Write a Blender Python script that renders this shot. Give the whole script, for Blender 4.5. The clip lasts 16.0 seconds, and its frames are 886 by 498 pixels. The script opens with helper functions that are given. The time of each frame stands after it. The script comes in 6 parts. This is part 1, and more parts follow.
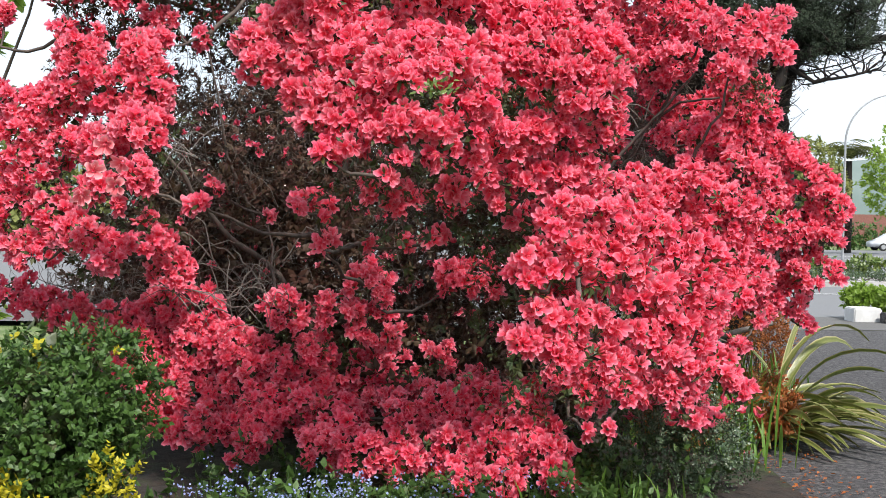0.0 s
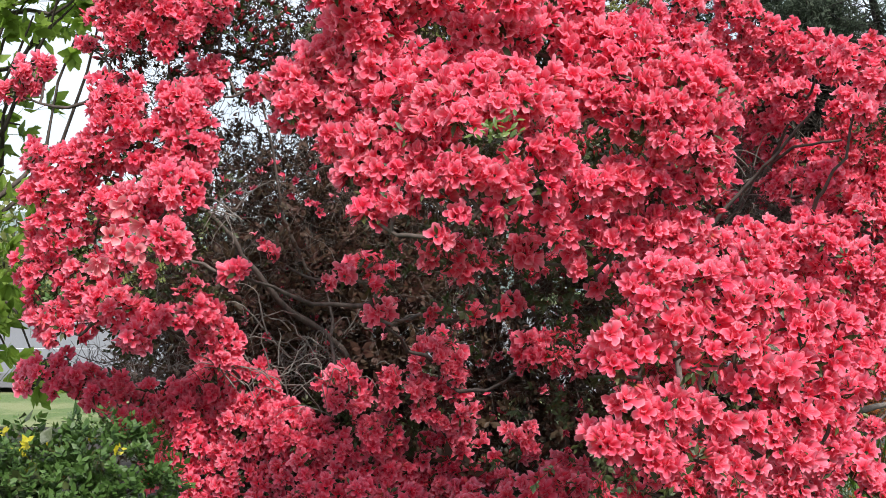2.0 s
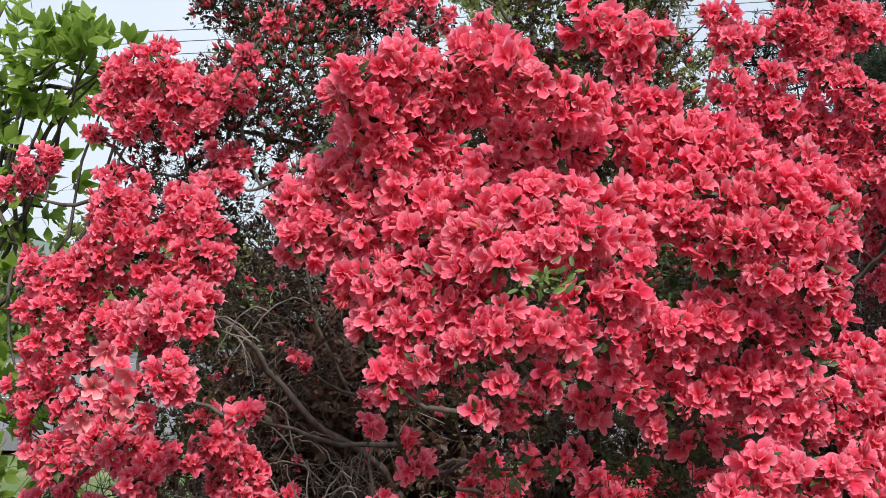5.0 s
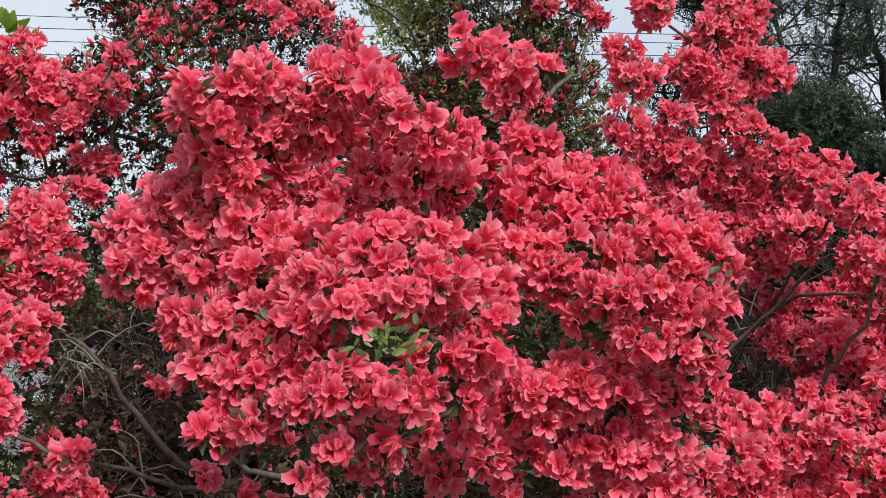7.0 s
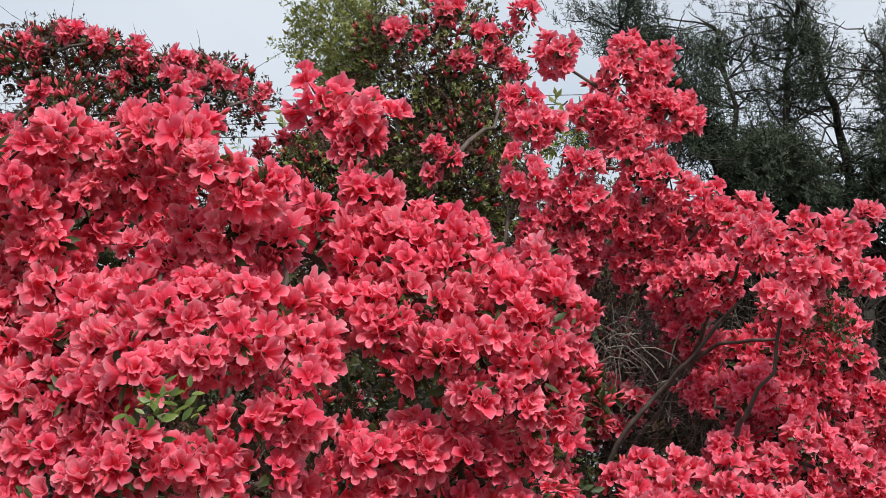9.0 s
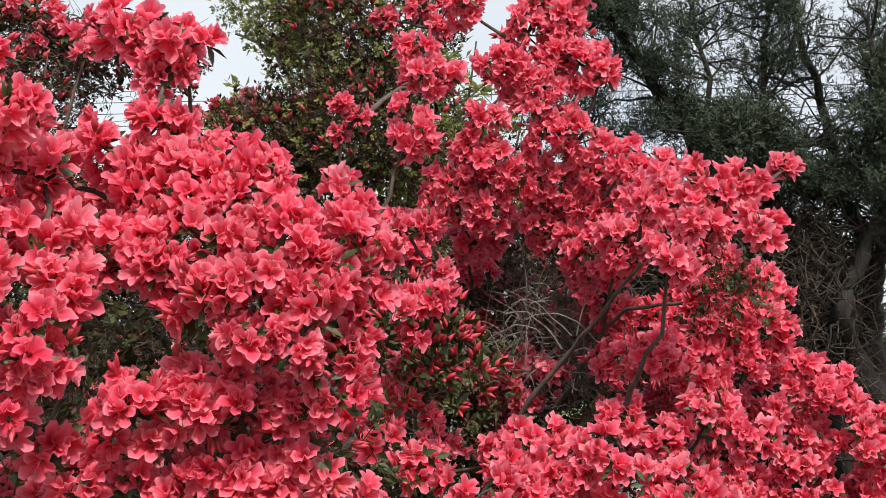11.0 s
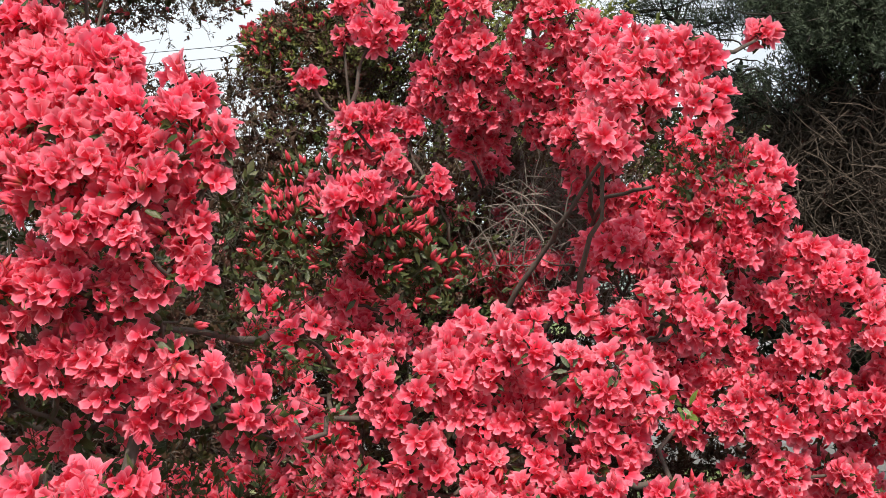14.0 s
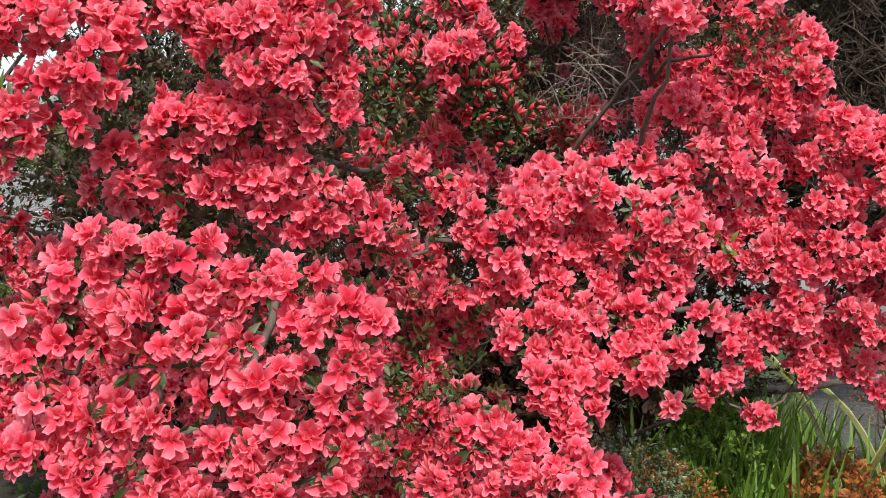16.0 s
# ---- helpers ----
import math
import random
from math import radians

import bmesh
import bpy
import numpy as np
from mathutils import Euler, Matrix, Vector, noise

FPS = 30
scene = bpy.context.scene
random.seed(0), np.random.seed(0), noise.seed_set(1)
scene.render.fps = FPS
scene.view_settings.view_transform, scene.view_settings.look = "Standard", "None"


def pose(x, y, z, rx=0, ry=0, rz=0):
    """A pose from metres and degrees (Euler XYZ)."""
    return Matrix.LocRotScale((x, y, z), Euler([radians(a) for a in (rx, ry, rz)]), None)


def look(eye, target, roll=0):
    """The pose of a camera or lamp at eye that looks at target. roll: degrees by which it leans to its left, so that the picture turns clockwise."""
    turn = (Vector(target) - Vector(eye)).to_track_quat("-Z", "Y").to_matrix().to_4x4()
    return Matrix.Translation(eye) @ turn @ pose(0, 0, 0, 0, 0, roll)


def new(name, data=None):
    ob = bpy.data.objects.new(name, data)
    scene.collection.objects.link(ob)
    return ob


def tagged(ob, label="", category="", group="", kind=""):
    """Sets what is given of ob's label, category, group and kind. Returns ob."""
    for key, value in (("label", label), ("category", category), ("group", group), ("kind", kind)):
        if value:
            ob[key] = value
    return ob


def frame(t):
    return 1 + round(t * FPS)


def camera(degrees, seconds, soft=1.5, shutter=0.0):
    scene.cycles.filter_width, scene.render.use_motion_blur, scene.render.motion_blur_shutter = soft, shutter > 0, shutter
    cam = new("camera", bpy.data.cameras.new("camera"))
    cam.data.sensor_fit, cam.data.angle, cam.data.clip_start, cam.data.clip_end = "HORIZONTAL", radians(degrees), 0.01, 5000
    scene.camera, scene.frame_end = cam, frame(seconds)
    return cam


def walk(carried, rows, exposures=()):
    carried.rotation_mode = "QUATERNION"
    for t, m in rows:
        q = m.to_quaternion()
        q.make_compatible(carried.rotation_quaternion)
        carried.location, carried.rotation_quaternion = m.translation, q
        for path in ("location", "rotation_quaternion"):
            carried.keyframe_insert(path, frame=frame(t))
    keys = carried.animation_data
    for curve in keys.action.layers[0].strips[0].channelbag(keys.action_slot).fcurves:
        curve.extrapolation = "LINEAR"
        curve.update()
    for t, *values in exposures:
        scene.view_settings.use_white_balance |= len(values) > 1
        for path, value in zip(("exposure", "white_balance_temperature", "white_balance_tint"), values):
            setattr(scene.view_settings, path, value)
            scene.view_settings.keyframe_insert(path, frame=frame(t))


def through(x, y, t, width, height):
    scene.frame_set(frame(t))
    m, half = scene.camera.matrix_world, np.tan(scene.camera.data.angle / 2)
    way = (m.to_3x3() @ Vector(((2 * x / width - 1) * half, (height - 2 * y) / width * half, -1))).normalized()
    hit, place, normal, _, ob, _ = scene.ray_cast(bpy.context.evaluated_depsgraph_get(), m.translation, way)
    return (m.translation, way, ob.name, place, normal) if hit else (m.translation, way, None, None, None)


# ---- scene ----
cam = camera(45.0, 16.0, soft=0.75)
PATH = [
    (0, (0.005, 0.041, 1.396), (0.030, 2.040, 1.325), 0.71),
    (0.5, (0.020, 0.261, 1.472), (0.033, 2.260, 1.414), 0.01),
    (1, (0.026, 0.392, 1.469), (0.029, 2.392, 1.441), -0.82),
    (1.5, (0.084, 0.497, 1.398), (-0.003, 2.495, 1.425), -0.23),
    (2, (0.100, 0.609, 1.419), (-0.064, 2.602, 1.457), 0.03),
    (2.5, (0.176, 0.907, 1.489), (-0.091, 2.888, 1.552), 0.31),
    (3, (0.276, 1.067, 1.513), (-0.085, 3.033, 1.577), 2.19),
    (3.2, (0.264, 1.092, 1.523), (-0.122, 3.053, 1.591), 3.41),
    (5.3, (0.108, 1.193, 1.735), (-0.169, 3.171, 1.832), -1.23),
    (5.5, (0.166, 1.256, 1.727), (-0.106, 3.235, 1.832), -1.49),
    (6, (0.193, 1.337, 1.689), (-0.004, 3.323, 1.820), 0.15),
    (6.5, (0.149, 1.324, 1.679), (0.024, 3.314, 1.829), 1.75),
    (7, (0.229, 1.391, 1.809), (0.085, 3.383, 1.922), 2.65),
    (7.5, (0.350, 1.480, 1.795), (0.173, 3.467, 1.933), 1.79),
    (8, (0.370, 1.531, 1.654), (0.230, 3.505, 1.942), 0.89),
    (8.5, (0.476, 1.519, 1.698), (0.298, 3.489, 1.996), 1.79),
    (9, (0.593, 1.549, 1.799), (0.413, 3.526, 2.038), 0.32),
    (9.5, (0.756, 1.685, 1.685), (0.553, 3.649, 2.004), -0.56),
    (9.7, (0.820, 1.726, 1.642), (0.598, 3.682, 1.998), -0.62),
    (11.8, (1.119, 1.908, 1.732), (0.845, 3.881, 1.919), 0.77),
    (12, (1.149, 1.934, 1.707), (0.864, 3.904, 1.900), 0.44),
    (12.5, (1.273, 1.909, 1.627), (0.941, 3.871, 1.829), -0.74),
    (13, (1.373, 1.887, 1.616), (1.011, 3.846, 1.797), -0.32),
    (13.5, (1.536, 2.004, 1.585), (1.016, 3.927, 1.762), -0.63),
    (14, (1.691, 2.015, 1.624), (1.037, 3.902, 1.722), -0.65),
    (14.5, (1.651, 1.930, 1.558), (1.021, 3.827, 1.638), -1.46),
    (15, (1.685, 1.747, 1.503), (1.031, 3.637, 1.547), -0.73),
    (15.5, (1.693, 1.663, 1.654), (1.014, 3.542, 1.565), 2.34),
    (16, (1.658, 1.519, 1.613), (0.988, 3.394, 1.424), 2.13),
]
walk(cam, [(t, look(eye, target, roll)) for t, eye, target, roll in PATH], exposures=((0,0.92,6400,10),(3,0.80,6380,11),(6,0.46,6450,10),(9,0.38,6600,10),(12,0.72,6950,10),(14,0.80,7000,10),(16,0.82,6950,10)))

# ---- light ----
SUN_EL, SUN_AZ = radians(51), radians(26)   # high sun behind the camera's right shoulder
world = bpy.data.worlds.new("sky")
scene.world = world
world.use_nodes = True
wn, wl = world.node_tree.nodes, world.node_tree.links
wn.clear()
sky = wn.new("ShaderNodeTexSky")
sky.sky_type, sky.sun_disc = "NISHITA", False
sky.sun_elevation, sky.sun_rotation = SUN_EL, radians(180) - SUN_AZ
sky.dust_density, sky.air_density = 3.0, 1.0
tc = wn.new("ShaderNodeTexCoord")
cloud = wn.new("ShaderNodeTexNoise")
cloud.inputs["Scale"].default_value, cloud.inputs["Detail"].default_value = 2.2, 6.0
cr = wn.new("ShaderNodeValToRGB")
cr.color_ramp.elements[0].position, cr.color_ramp.elements[0].color = 0.3, (0.62, 0.62, 0.62, 1)
cr.color_ramp.elements[1].position, cr.color_ramp.elements[1].color = 0.6, (0.93, 0.93, 0.93, 1)
veil = wn.new("ShaderNodeMix")
veil.data_type = "RGBA"
veil.inputs["B"].default_value = (5.4, 5.9, 6.5, 1)     # thin bright cloud over the blue
wb = wn.new("ShaderNodeBackground")
wb.inputs["Strength"].default_value = 0.108
wo = wn.new("ShaderNodeOutputWorld")
wl.new(tc.outputs["Generated"], cloud.inputs["Vector"])
wl.new(cloud.outputs["Fac"], cr.inputs["Fac"])
wl.new(cr.outputs["Color"], veil.inputs["Factor"])
wl.new(sky.outputs["Color"], veil.inputs["A"])
wl.new(veil.outputs["Result"], wb.inputs["Color"])
wl.new(wb.outputs["Background"], wo.inputs["Surface"])
sun = new("sun", bpy.data.lights.new("sun", "SUN"))
sun.data.energy, sun.data.angle, sun.data.color = 3.35, radians(6.0), (1.0, 0.95, 0.88)
sun.matrix_world = look((0, 0, 0), (-math.sin(SUN_AZ + math.pi) * -math.cos(SUN_EL), math.cos(SUN_AZ) * math.cos(SUN_EL), -math.sin(SUN_EL)))


# ---- materials ----
def material(name, rough=0.6, metal=0.0):
    m = bpy.data.materials.new(name)
    m.use_nodes = True
    b = m.node_tree.nodes["Principled BSDF"]
    b.inputs["Roughness"].default_value, b.inputs["Metallic"].default_value = rough, metal
    return m, m.node_tree.nodes, m.node_tree.links, b


def ramp(n, stops):
    r = n.new("ShaderNodeValToRGB")
    e = r.color_ramp.elements
    while len(e) < len(stops):
        e.new(0.5)
    for el, (p, c) in zip(e, stops):
        el.position, el.color = p, (*c, 1)
    return r


def mixed(n, l, a, b, fac, mode="MIX"):
    x = n.new("ShaderNodeMix")
    x.data_type, x.blend_type = "RGBA", mode
    for key, v in (("Factor", fac), ("A", a), ("B", b)):
        if isinstance(v, bpy.types.NodeSocket):
            l.new(v, x.inputs[key])
        else:
            x.inputs[key].default_value = v if key == "Factor" else (*v, 1)
    return x.outputs["Result"]


def grain(n, l, scale, detail=4.0, rough=0.6, stretch=None):
    t = n.new("ShaderNodeTexCoord")
    x = n.new("ShaderNodeTexNoise")
    x.inputs["Scale"].default_value, x.inputs["Detail"].default_value, x.inputs["Roughness"].default_value = scale, detail, rough
    if stretch:
        mp = n.new("ShaderNodeMapping")
        mp.inputs["Scale"].default_value = stretch
        l.new(t.outputs["Object"], mp.inputs["Vector"])
        l.new(mp.outputs["Vector"], x.inputs["Vector"])
    else:
        l.new(t.outputs["Object"], x.inputs["Vector"])
    return x.outputs["Fac"]


def bumped(n, l, b, height, strength=0.3, distance=0.01):
    x = n.new("ShaderNodeBump")
    x.inputs["Strength"].default_value, x.inputs["Distance"].default_value = strength, distance
    l.new(height, x.inputs["Height"])
    l.new(x.outputs["Normal"], b.inputs["Normal"])


def attr(n, name):
    a = n.new("ShaderNodeAttribute")
    a.attribute_name = name
    return a.outputs["Fac"]


def thin(name, low, high, rough, through, gloss=0.35):
    """A petal or a leaf: colour by 'tone' from base to rim and by 'vary' from piece to piece, with light passing through."""
    m, n, l, b = material(name, rough)
    t = ramp(n, [(0.0, low[0]), (0.45, low[1]), (1.0, low[2])])
    u = ramp(n, [(0.0, high[0]), (0.45, high[1]), (1.0, high[2])])
    l.new(attr(n, "tone"), t.inputs["Fac"])
    l.new(attr(n, "tone"), u.inputs["Fac"])
    c = mixed(n, l, t.outputs["Color"], u.outputs["Color"], attr(n, "vary"))
    g = ramp(n, [(0.32, (0.87, 0.86, 0.86)), (0.68, (1.0, 1.0, 1.0))])
    l.new(grain(n, l, 75, 4.0), g.inputs["Fac"])
    c = mixed(n, l, c, g.outputs["Color"], 1.0, "MULTIPLY")
    l.new(c, b.inputs["Base Color"])
    b.inputs["Specular IOR Level"].default_value = gloss
    bumped(n, l, b, grain(n, l, 220, 3.0), 0.45, 0.003)
    tr = n.new("ShaderNodeBsdfTranslucent")
    l.new(c, tr.inputs["Color"])
    mx = n.new("ShaderNodeMixShader")
    mx.inputs["Fac"].default_value = through
    l.new(b.outputs["BSDF"], mx.inputs[1])
    l.new(tr.outputs["BSDF"], mx.inputs[2])
    l.new(mx.outputs["Shader"], n["Material Output"].inputs["Surface"])
    return m


PETAL = thin("azalea_petal", ((0.84, 0.024, 0.072), (0.92, 0.088, 0.180), (0.95, 0.200, 0.315)),
             ((0.90, 0.055, 0.110), (0.96, 0.205, 0.300), (0.98, 0.44, 0.53)), 0.45, 0.48, 0.2)
PALE = thin("faded_petal", ((0.76, 0.05, 0.09), (0.92, 0.20, 0.25), (0.95, 0.38, 0.42)),
            ((0.8, 0.08, 0.12), (0.94, 0.30, 0.34), (0.96, 0.52, 0.54)), 0.5, 0.35)
BUD = thin("azalea_bud", ((0.30, 0.10, 0.05), (0.58, 0.035, 0.065), (0.66, 0.07, 0.12)),
           ((0.34, 0.14, 0.05), (0.68, 0.06, 0.095), (0.80, 0.17, 0.23)), 0.45, 0.2)
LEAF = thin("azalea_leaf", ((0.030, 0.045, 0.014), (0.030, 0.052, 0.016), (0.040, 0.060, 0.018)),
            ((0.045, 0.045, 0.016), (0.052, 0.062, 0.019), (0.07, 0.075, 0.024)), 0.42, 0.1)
FRESH = thin("fresh_leaf", ((0.035, 0.07, 0.012), (0.05, 0.10, 0.018), (0.08, 0.14, 0.025)),
             ((0.08, 0.11, 0.02), (0.12, 0.18, 0.03), (0.20, 0.25, 0.05)), 0.35, 0.25, 0.5)
DULL = thin("winter_leaf", ((0.056, 0.017, 0.017), (0.068, 0.026, 0.022), (0.076, 0.033, 0.024)),
            ((0.048, 0.033, 0.017), (0.068, 0.044, 0.023), (0.084, 0.057, 0.030)), 0.5, 0.25)
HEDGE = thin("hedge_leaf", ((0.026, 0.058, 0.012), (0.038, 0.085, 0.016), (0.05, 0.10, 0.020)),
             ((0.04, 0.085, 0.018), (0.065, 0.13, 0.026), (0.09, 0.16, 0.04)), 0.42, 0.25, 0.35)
GOLD = thin("golden_leaf", ((0.24, 0.23, 0.012), (0.36, 0.32, 0.015), (0.42, 0.37, 0.02)),
            ((0.30, 0.28, 0.012), (0.44, 0.39, 0.02), (0.52, 0.46, 0.03)), 0.45, 0.3)
GREY = thin("small_grey_leaf", ((0.035, 0.060, 0.026), (0.055, 0.095, 0.042), (0.08, 0.13, 0.065)),
            ((0.045, 0.075, 0.034), (0.08, 0.125, 0.06), (0.16, 0.21, 0.13)), 0.25, 0.15, 0.6)
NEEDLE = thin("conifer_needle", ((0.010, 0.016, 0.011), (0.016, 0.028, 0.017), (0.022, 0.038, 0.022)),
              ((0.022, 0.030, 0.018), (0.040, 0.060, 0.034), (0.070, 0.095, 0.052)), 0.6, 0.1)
BLADE = thin("flax_blade", ((0.07, 0.10, 0.02), (0.12, 0.15, 0.03), (0.36, 0.33, 0.15)),
             ((0.10, 0.12, 0.03), (0.19, 0.20, 0.05), (0.50, 0.44, 0.24)), 0.32, 0.2, 0.5)
GRASS = thin("grass_blade", ((0.05, 0.11, 0.015), (0.10, 0.22, 0.03), (0.16, 0.30, 0.05)),
             ((0.07, 0.13, 0.02), (0.16, 0.28, 0.04), (0.24, 0.38, 0.08)), 0.4, 0.35)
RUSSET = thin("russet_leaf", ((0.14, 0.06, 0.02), (0.2, 0.07, 0.025), (0.28, 0.10, 0.03)),
              ((0.26, 0.17, 0.03), (0.42, 0.17, 0.04), (0.50, 0.13, 0.04)), 0.5, 0.35)
BLUE = thin("small_blue_petal", ((0.25, 0.28, 0.5), (0.22, 0.30, 0.62), (0.28, 0.36, 0.68)),
            ((0.3, 0.3, 0.5), (0.30, 0.36, 0.66), (0.42, 0.46, 0.72)), 0.5, 0.3)
LIME = thin("lime_leaf", ((0.14, 0.24, 0.03), (0.2, 0.32, 0.04), (0.25, 0.38, 0.06)),
            ((0.16, 0.27, 0.04), (0.27, 0.40, 0.06), (0.34, 0.46, 0.10)), 0.4, 0.6)
OLIVE = thin("olive_leaf", ((0.09, 0.115, 0.032), (0.14, 0.17, 0.045), (0.18, 0.21, 0.058)),
             ((0.14, 0.155, 0.045), (0.22, 0.235, 0.07), (0.28, 0.30, 0.095)), 0.5, 0.35)


def solid(name, a, b, scale, rough=0.7, bump=0.4, distance=0.01, stretch=None, c=None, scale2=None):
    m, n, l, p = material(name, rough)
    r = ramp(n, [(0.3, a), (0.7, b)])
    g = grain(n, l, scale, 5.0, 0.65, stretch)
    l.new(g, r.inputs["Fac"])
    col = r.outputs["Color"]
    if c:
        k = ramp(n, [(0.48, (0, 0, 0)), (0.62, (1, 1, 1))])
        l.new(grain(n, l, scale2, 4.0), k.inputs["Fac"])
        col = mixed(n, l, col, c, k.outputs["Color"])
    l.new(col, p.inputs["Base Color"])
    bumped(n, l, p, g, bump, distance)
    return m


BARK = solid("azalea_bark", (0.036, 0.027, 0.023), (0.12, 0.092, 0.078), 35, 0.85, 0.7, 0.006, (1, 1, 0.3))
TWIG = solid("dead_twig", (0.07, 0.058, 0.050), (0.22, 0.19, 0.17), 25, 0.85, 0.3, 0.003)
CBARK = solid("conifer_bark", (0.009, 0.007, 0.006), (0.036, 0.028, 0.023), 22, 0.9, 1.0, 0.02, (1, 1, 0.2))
CTWIG = solid("conifer_twig", (0.022, 0.016, 0.012), (0.105, 0.078, 0.060), 20, 0.85, 0.3, 0.003)
SOIL = solid("garden_soil", (0.010, 0.008, 0.006), (0.034, 0.024, 0.017), 14, 0.95, 0.9, 0.02, None, (0.035, 0.05, 0.016), 2.0)
TURF = solid("turf", (0.05, 0.09, 0.02), (0.12, 0.17, 0.045), 30, 0.9, 0.8, 0.02, None, (0.17, 0.19, 0.08), 1.3)
DRIVE = solid("old_asphalt_drive", (0.010, 0.0095, 0.011), (0.075, 0.072, 0.076), 60, 0.9, 1.0, 0.02, None, (0.105, 0.10, 0.10), 32.0)
PATH_GREY = solid("worn_footpath", (0.07, 0.069, 0.068), (0.12, 0.117, 0.114), 30, 0.9, 0.5, 0.01, None, (0.10, 0.097, 0.094), 4.0)
ROAD = solid("road_asphalt", (0.11, 0.113, 0.12), (0.17, 0.173, 0.18), 40, 0.85, 0.3, 0.004, None, (0.14, 0.143, 0.147), 0.3)
CONCRETE = solid("concrete", (0.30, 0.29, 0.28), (0.45, 0.44, 0.43), 12, 0.8, 0.3, 0.004, None, (0.24, 0.23, 0.22), 3.0)
WHITEWALL = solid("white_painted_block", (0.48, 0.48, 0.48), (0.66, 0.66, 0.66), 9, 0.7, 0.2, 0.003, None, (0.5, 0.5, 0.49), 2.5)
STEEL = solid("galvanised_steel", (0.22, 0.23, 0.24), (0.34, 0.35, 0.36), 8, 0.45, 0.1, 0.002)
LINE = solid("road_paint", (0.6, 0.6, 0.6), (0.78, 0.78, 0.78), 20, 0.7, 0.1, 0.002)
BRICK = solid("brick_wall", (0.14, 0.06, 0.05), (0.24, 0.10, 0.08), 6, 0.85, 0.3, 0.01)
CABLE = solid("cable", (0.02, 0.02, 0.022), (0.04, 0.04, 0.042), 10, 0.6, 0.1, 0.001)
HILL = solid("far_hill", (0.10, 0.14, 0.13), (0.16, 0.20, 0.19), 0.02, 0.95, 0.1, 1.0)


# ---- mesh tools ----
RNG = np.random.default_rng(7)


class Soup:
    """Triangles gathered from many small pieces, with two values at each point: tone and vary."""

    def __init__(self):
        self.v, self.f, self.t, self.y, self.n = [], [], [], [], 0

    def add(self, v, f, t=None, y=0.5):
        self.v.append(v)
        self.f.append(f + self.n)
        self.t.append(np.zeros(len(v)) if t is None else t)
        self.y.append(np.full(len(v), y) if np.isscalar(y) else y)
        self.n += len(v)

    def many(self, piece, mats, vary):
        """One piece (points, triangles, tone) at many 3 x 4 places."""
        if len(mats) == 0:
            return
        v, f, t = piece
        k = len(mats)
        w = np.einsum("kij,nj->kni", mats[:, :, :3], v) + mats[:, None, :, 3]
        self.add(w.reshape(-1, 3), (f[None] + (np.arange(k) * len(v))[:, None, None]).reshape(-1, 3), np.tile(t, k), np.repeat(vary, len(v)))

    def mesh(self, name, mat, smooth=True):
        v, f = np.concatenate(self.v), np.concatenate(self.f)
        me = bpy.data.meshes.new(name)
        me.vertices.add(len(v))
        me.vertices.foreach_set("co", v.astype(np.float32).ravel())
        me.loops.add(3 * len(f))
        me.loops.foreach_set("vertex_index", f.astype(np.int32).ravel())
        me.polygons.add(len(f))
        me.polygons.foreach_set("loop_start", np.arange(0, 3 * len(f), 3, dtype=np.int32))
        me.polygons.foreach_set("use_smooth", np.full(len(f), smooth))
        for key, val in (("tone", self.t), ("vary", self.y)):
            a = me.attributes.new(key, "FLOAT", "POINT")
            a.data.foreach_set("value", np.concatenate(val).astype(np.float32))
        me.update(calc_edges=True)
        me.materials.append(mat)
        return me


def thing(name, at, label, category, group="", kind=""):
    e = new(name)
    e.location = at
    return tagged(e, label, category, group, kind)


def under(name, me, parent, label="", kind=""):
    ob = new(name, me)
    ob.parent = parent
    ob.matrix_parent_inverse = Matrix.Translation(parent.location).inverted() if parent.parent is None else Matrix.Identity(4)
    if label or kind:
        tagged(ob, label, "", "", kind)
    return ob


def part(name, bm, mat, parent, label="", smooth=False):
    me = bpy.data.meshes.new(name)
    if smooth:
        for p in bm.faces:
            p.smooth = True
    bm.to_mesh(me)
    bm.free()
    me.materials.append(mat)
    return under(name, me, parent, label)


def box(bm, x0, y0, z0, x1, y1, z1, bevel=0.0):
    g = bmesh.ops.create_cube(bm, size=1)["verts"]
    bmesh.ops.scale(bm, vec=(x1 - x0, y1 - y0, z1 - z0), verts=g)
    bmesh.ops.translate(bm, vec=((x0 + x1) / 2, (y0 + y1) / 2, (z0 + z1) / 2), verts=g)
    if bevel:
        bmesh.ops.bevel(bm, geom=list({e for v in g for e in v.link_edges}), offset=bevel, segments=2, affect="EDGES", clamp_overlap=True)
    return bm


def unit(a):
    return a / np.maximum(np.linalg.norm(a, axis=-1, keepdims=True), 1e-9)


def turned(place, normal, size, spin=None):
    """3 x 4 places that carry +z to each normal, turned at random about it."""
    n = unit(np.asarray(normal, float))
    k = len(n)
    a = unit(np.cross(n, unit(RNG.normal(size=(k, 3)))))
    b = np.cross(n, a)
    if spin is not None:      # the piece's +y leans to the given way
        b = unit(spin - (spin * n).sum(1, keepdims=True) * n)
        a = np.cross(b, n)
    s = np.broadcast_to(np.asarray(size, float), (k,))[:, None]
    return np.stack([a * s, b * s, n * s, np.asarray(place, float)], -1)


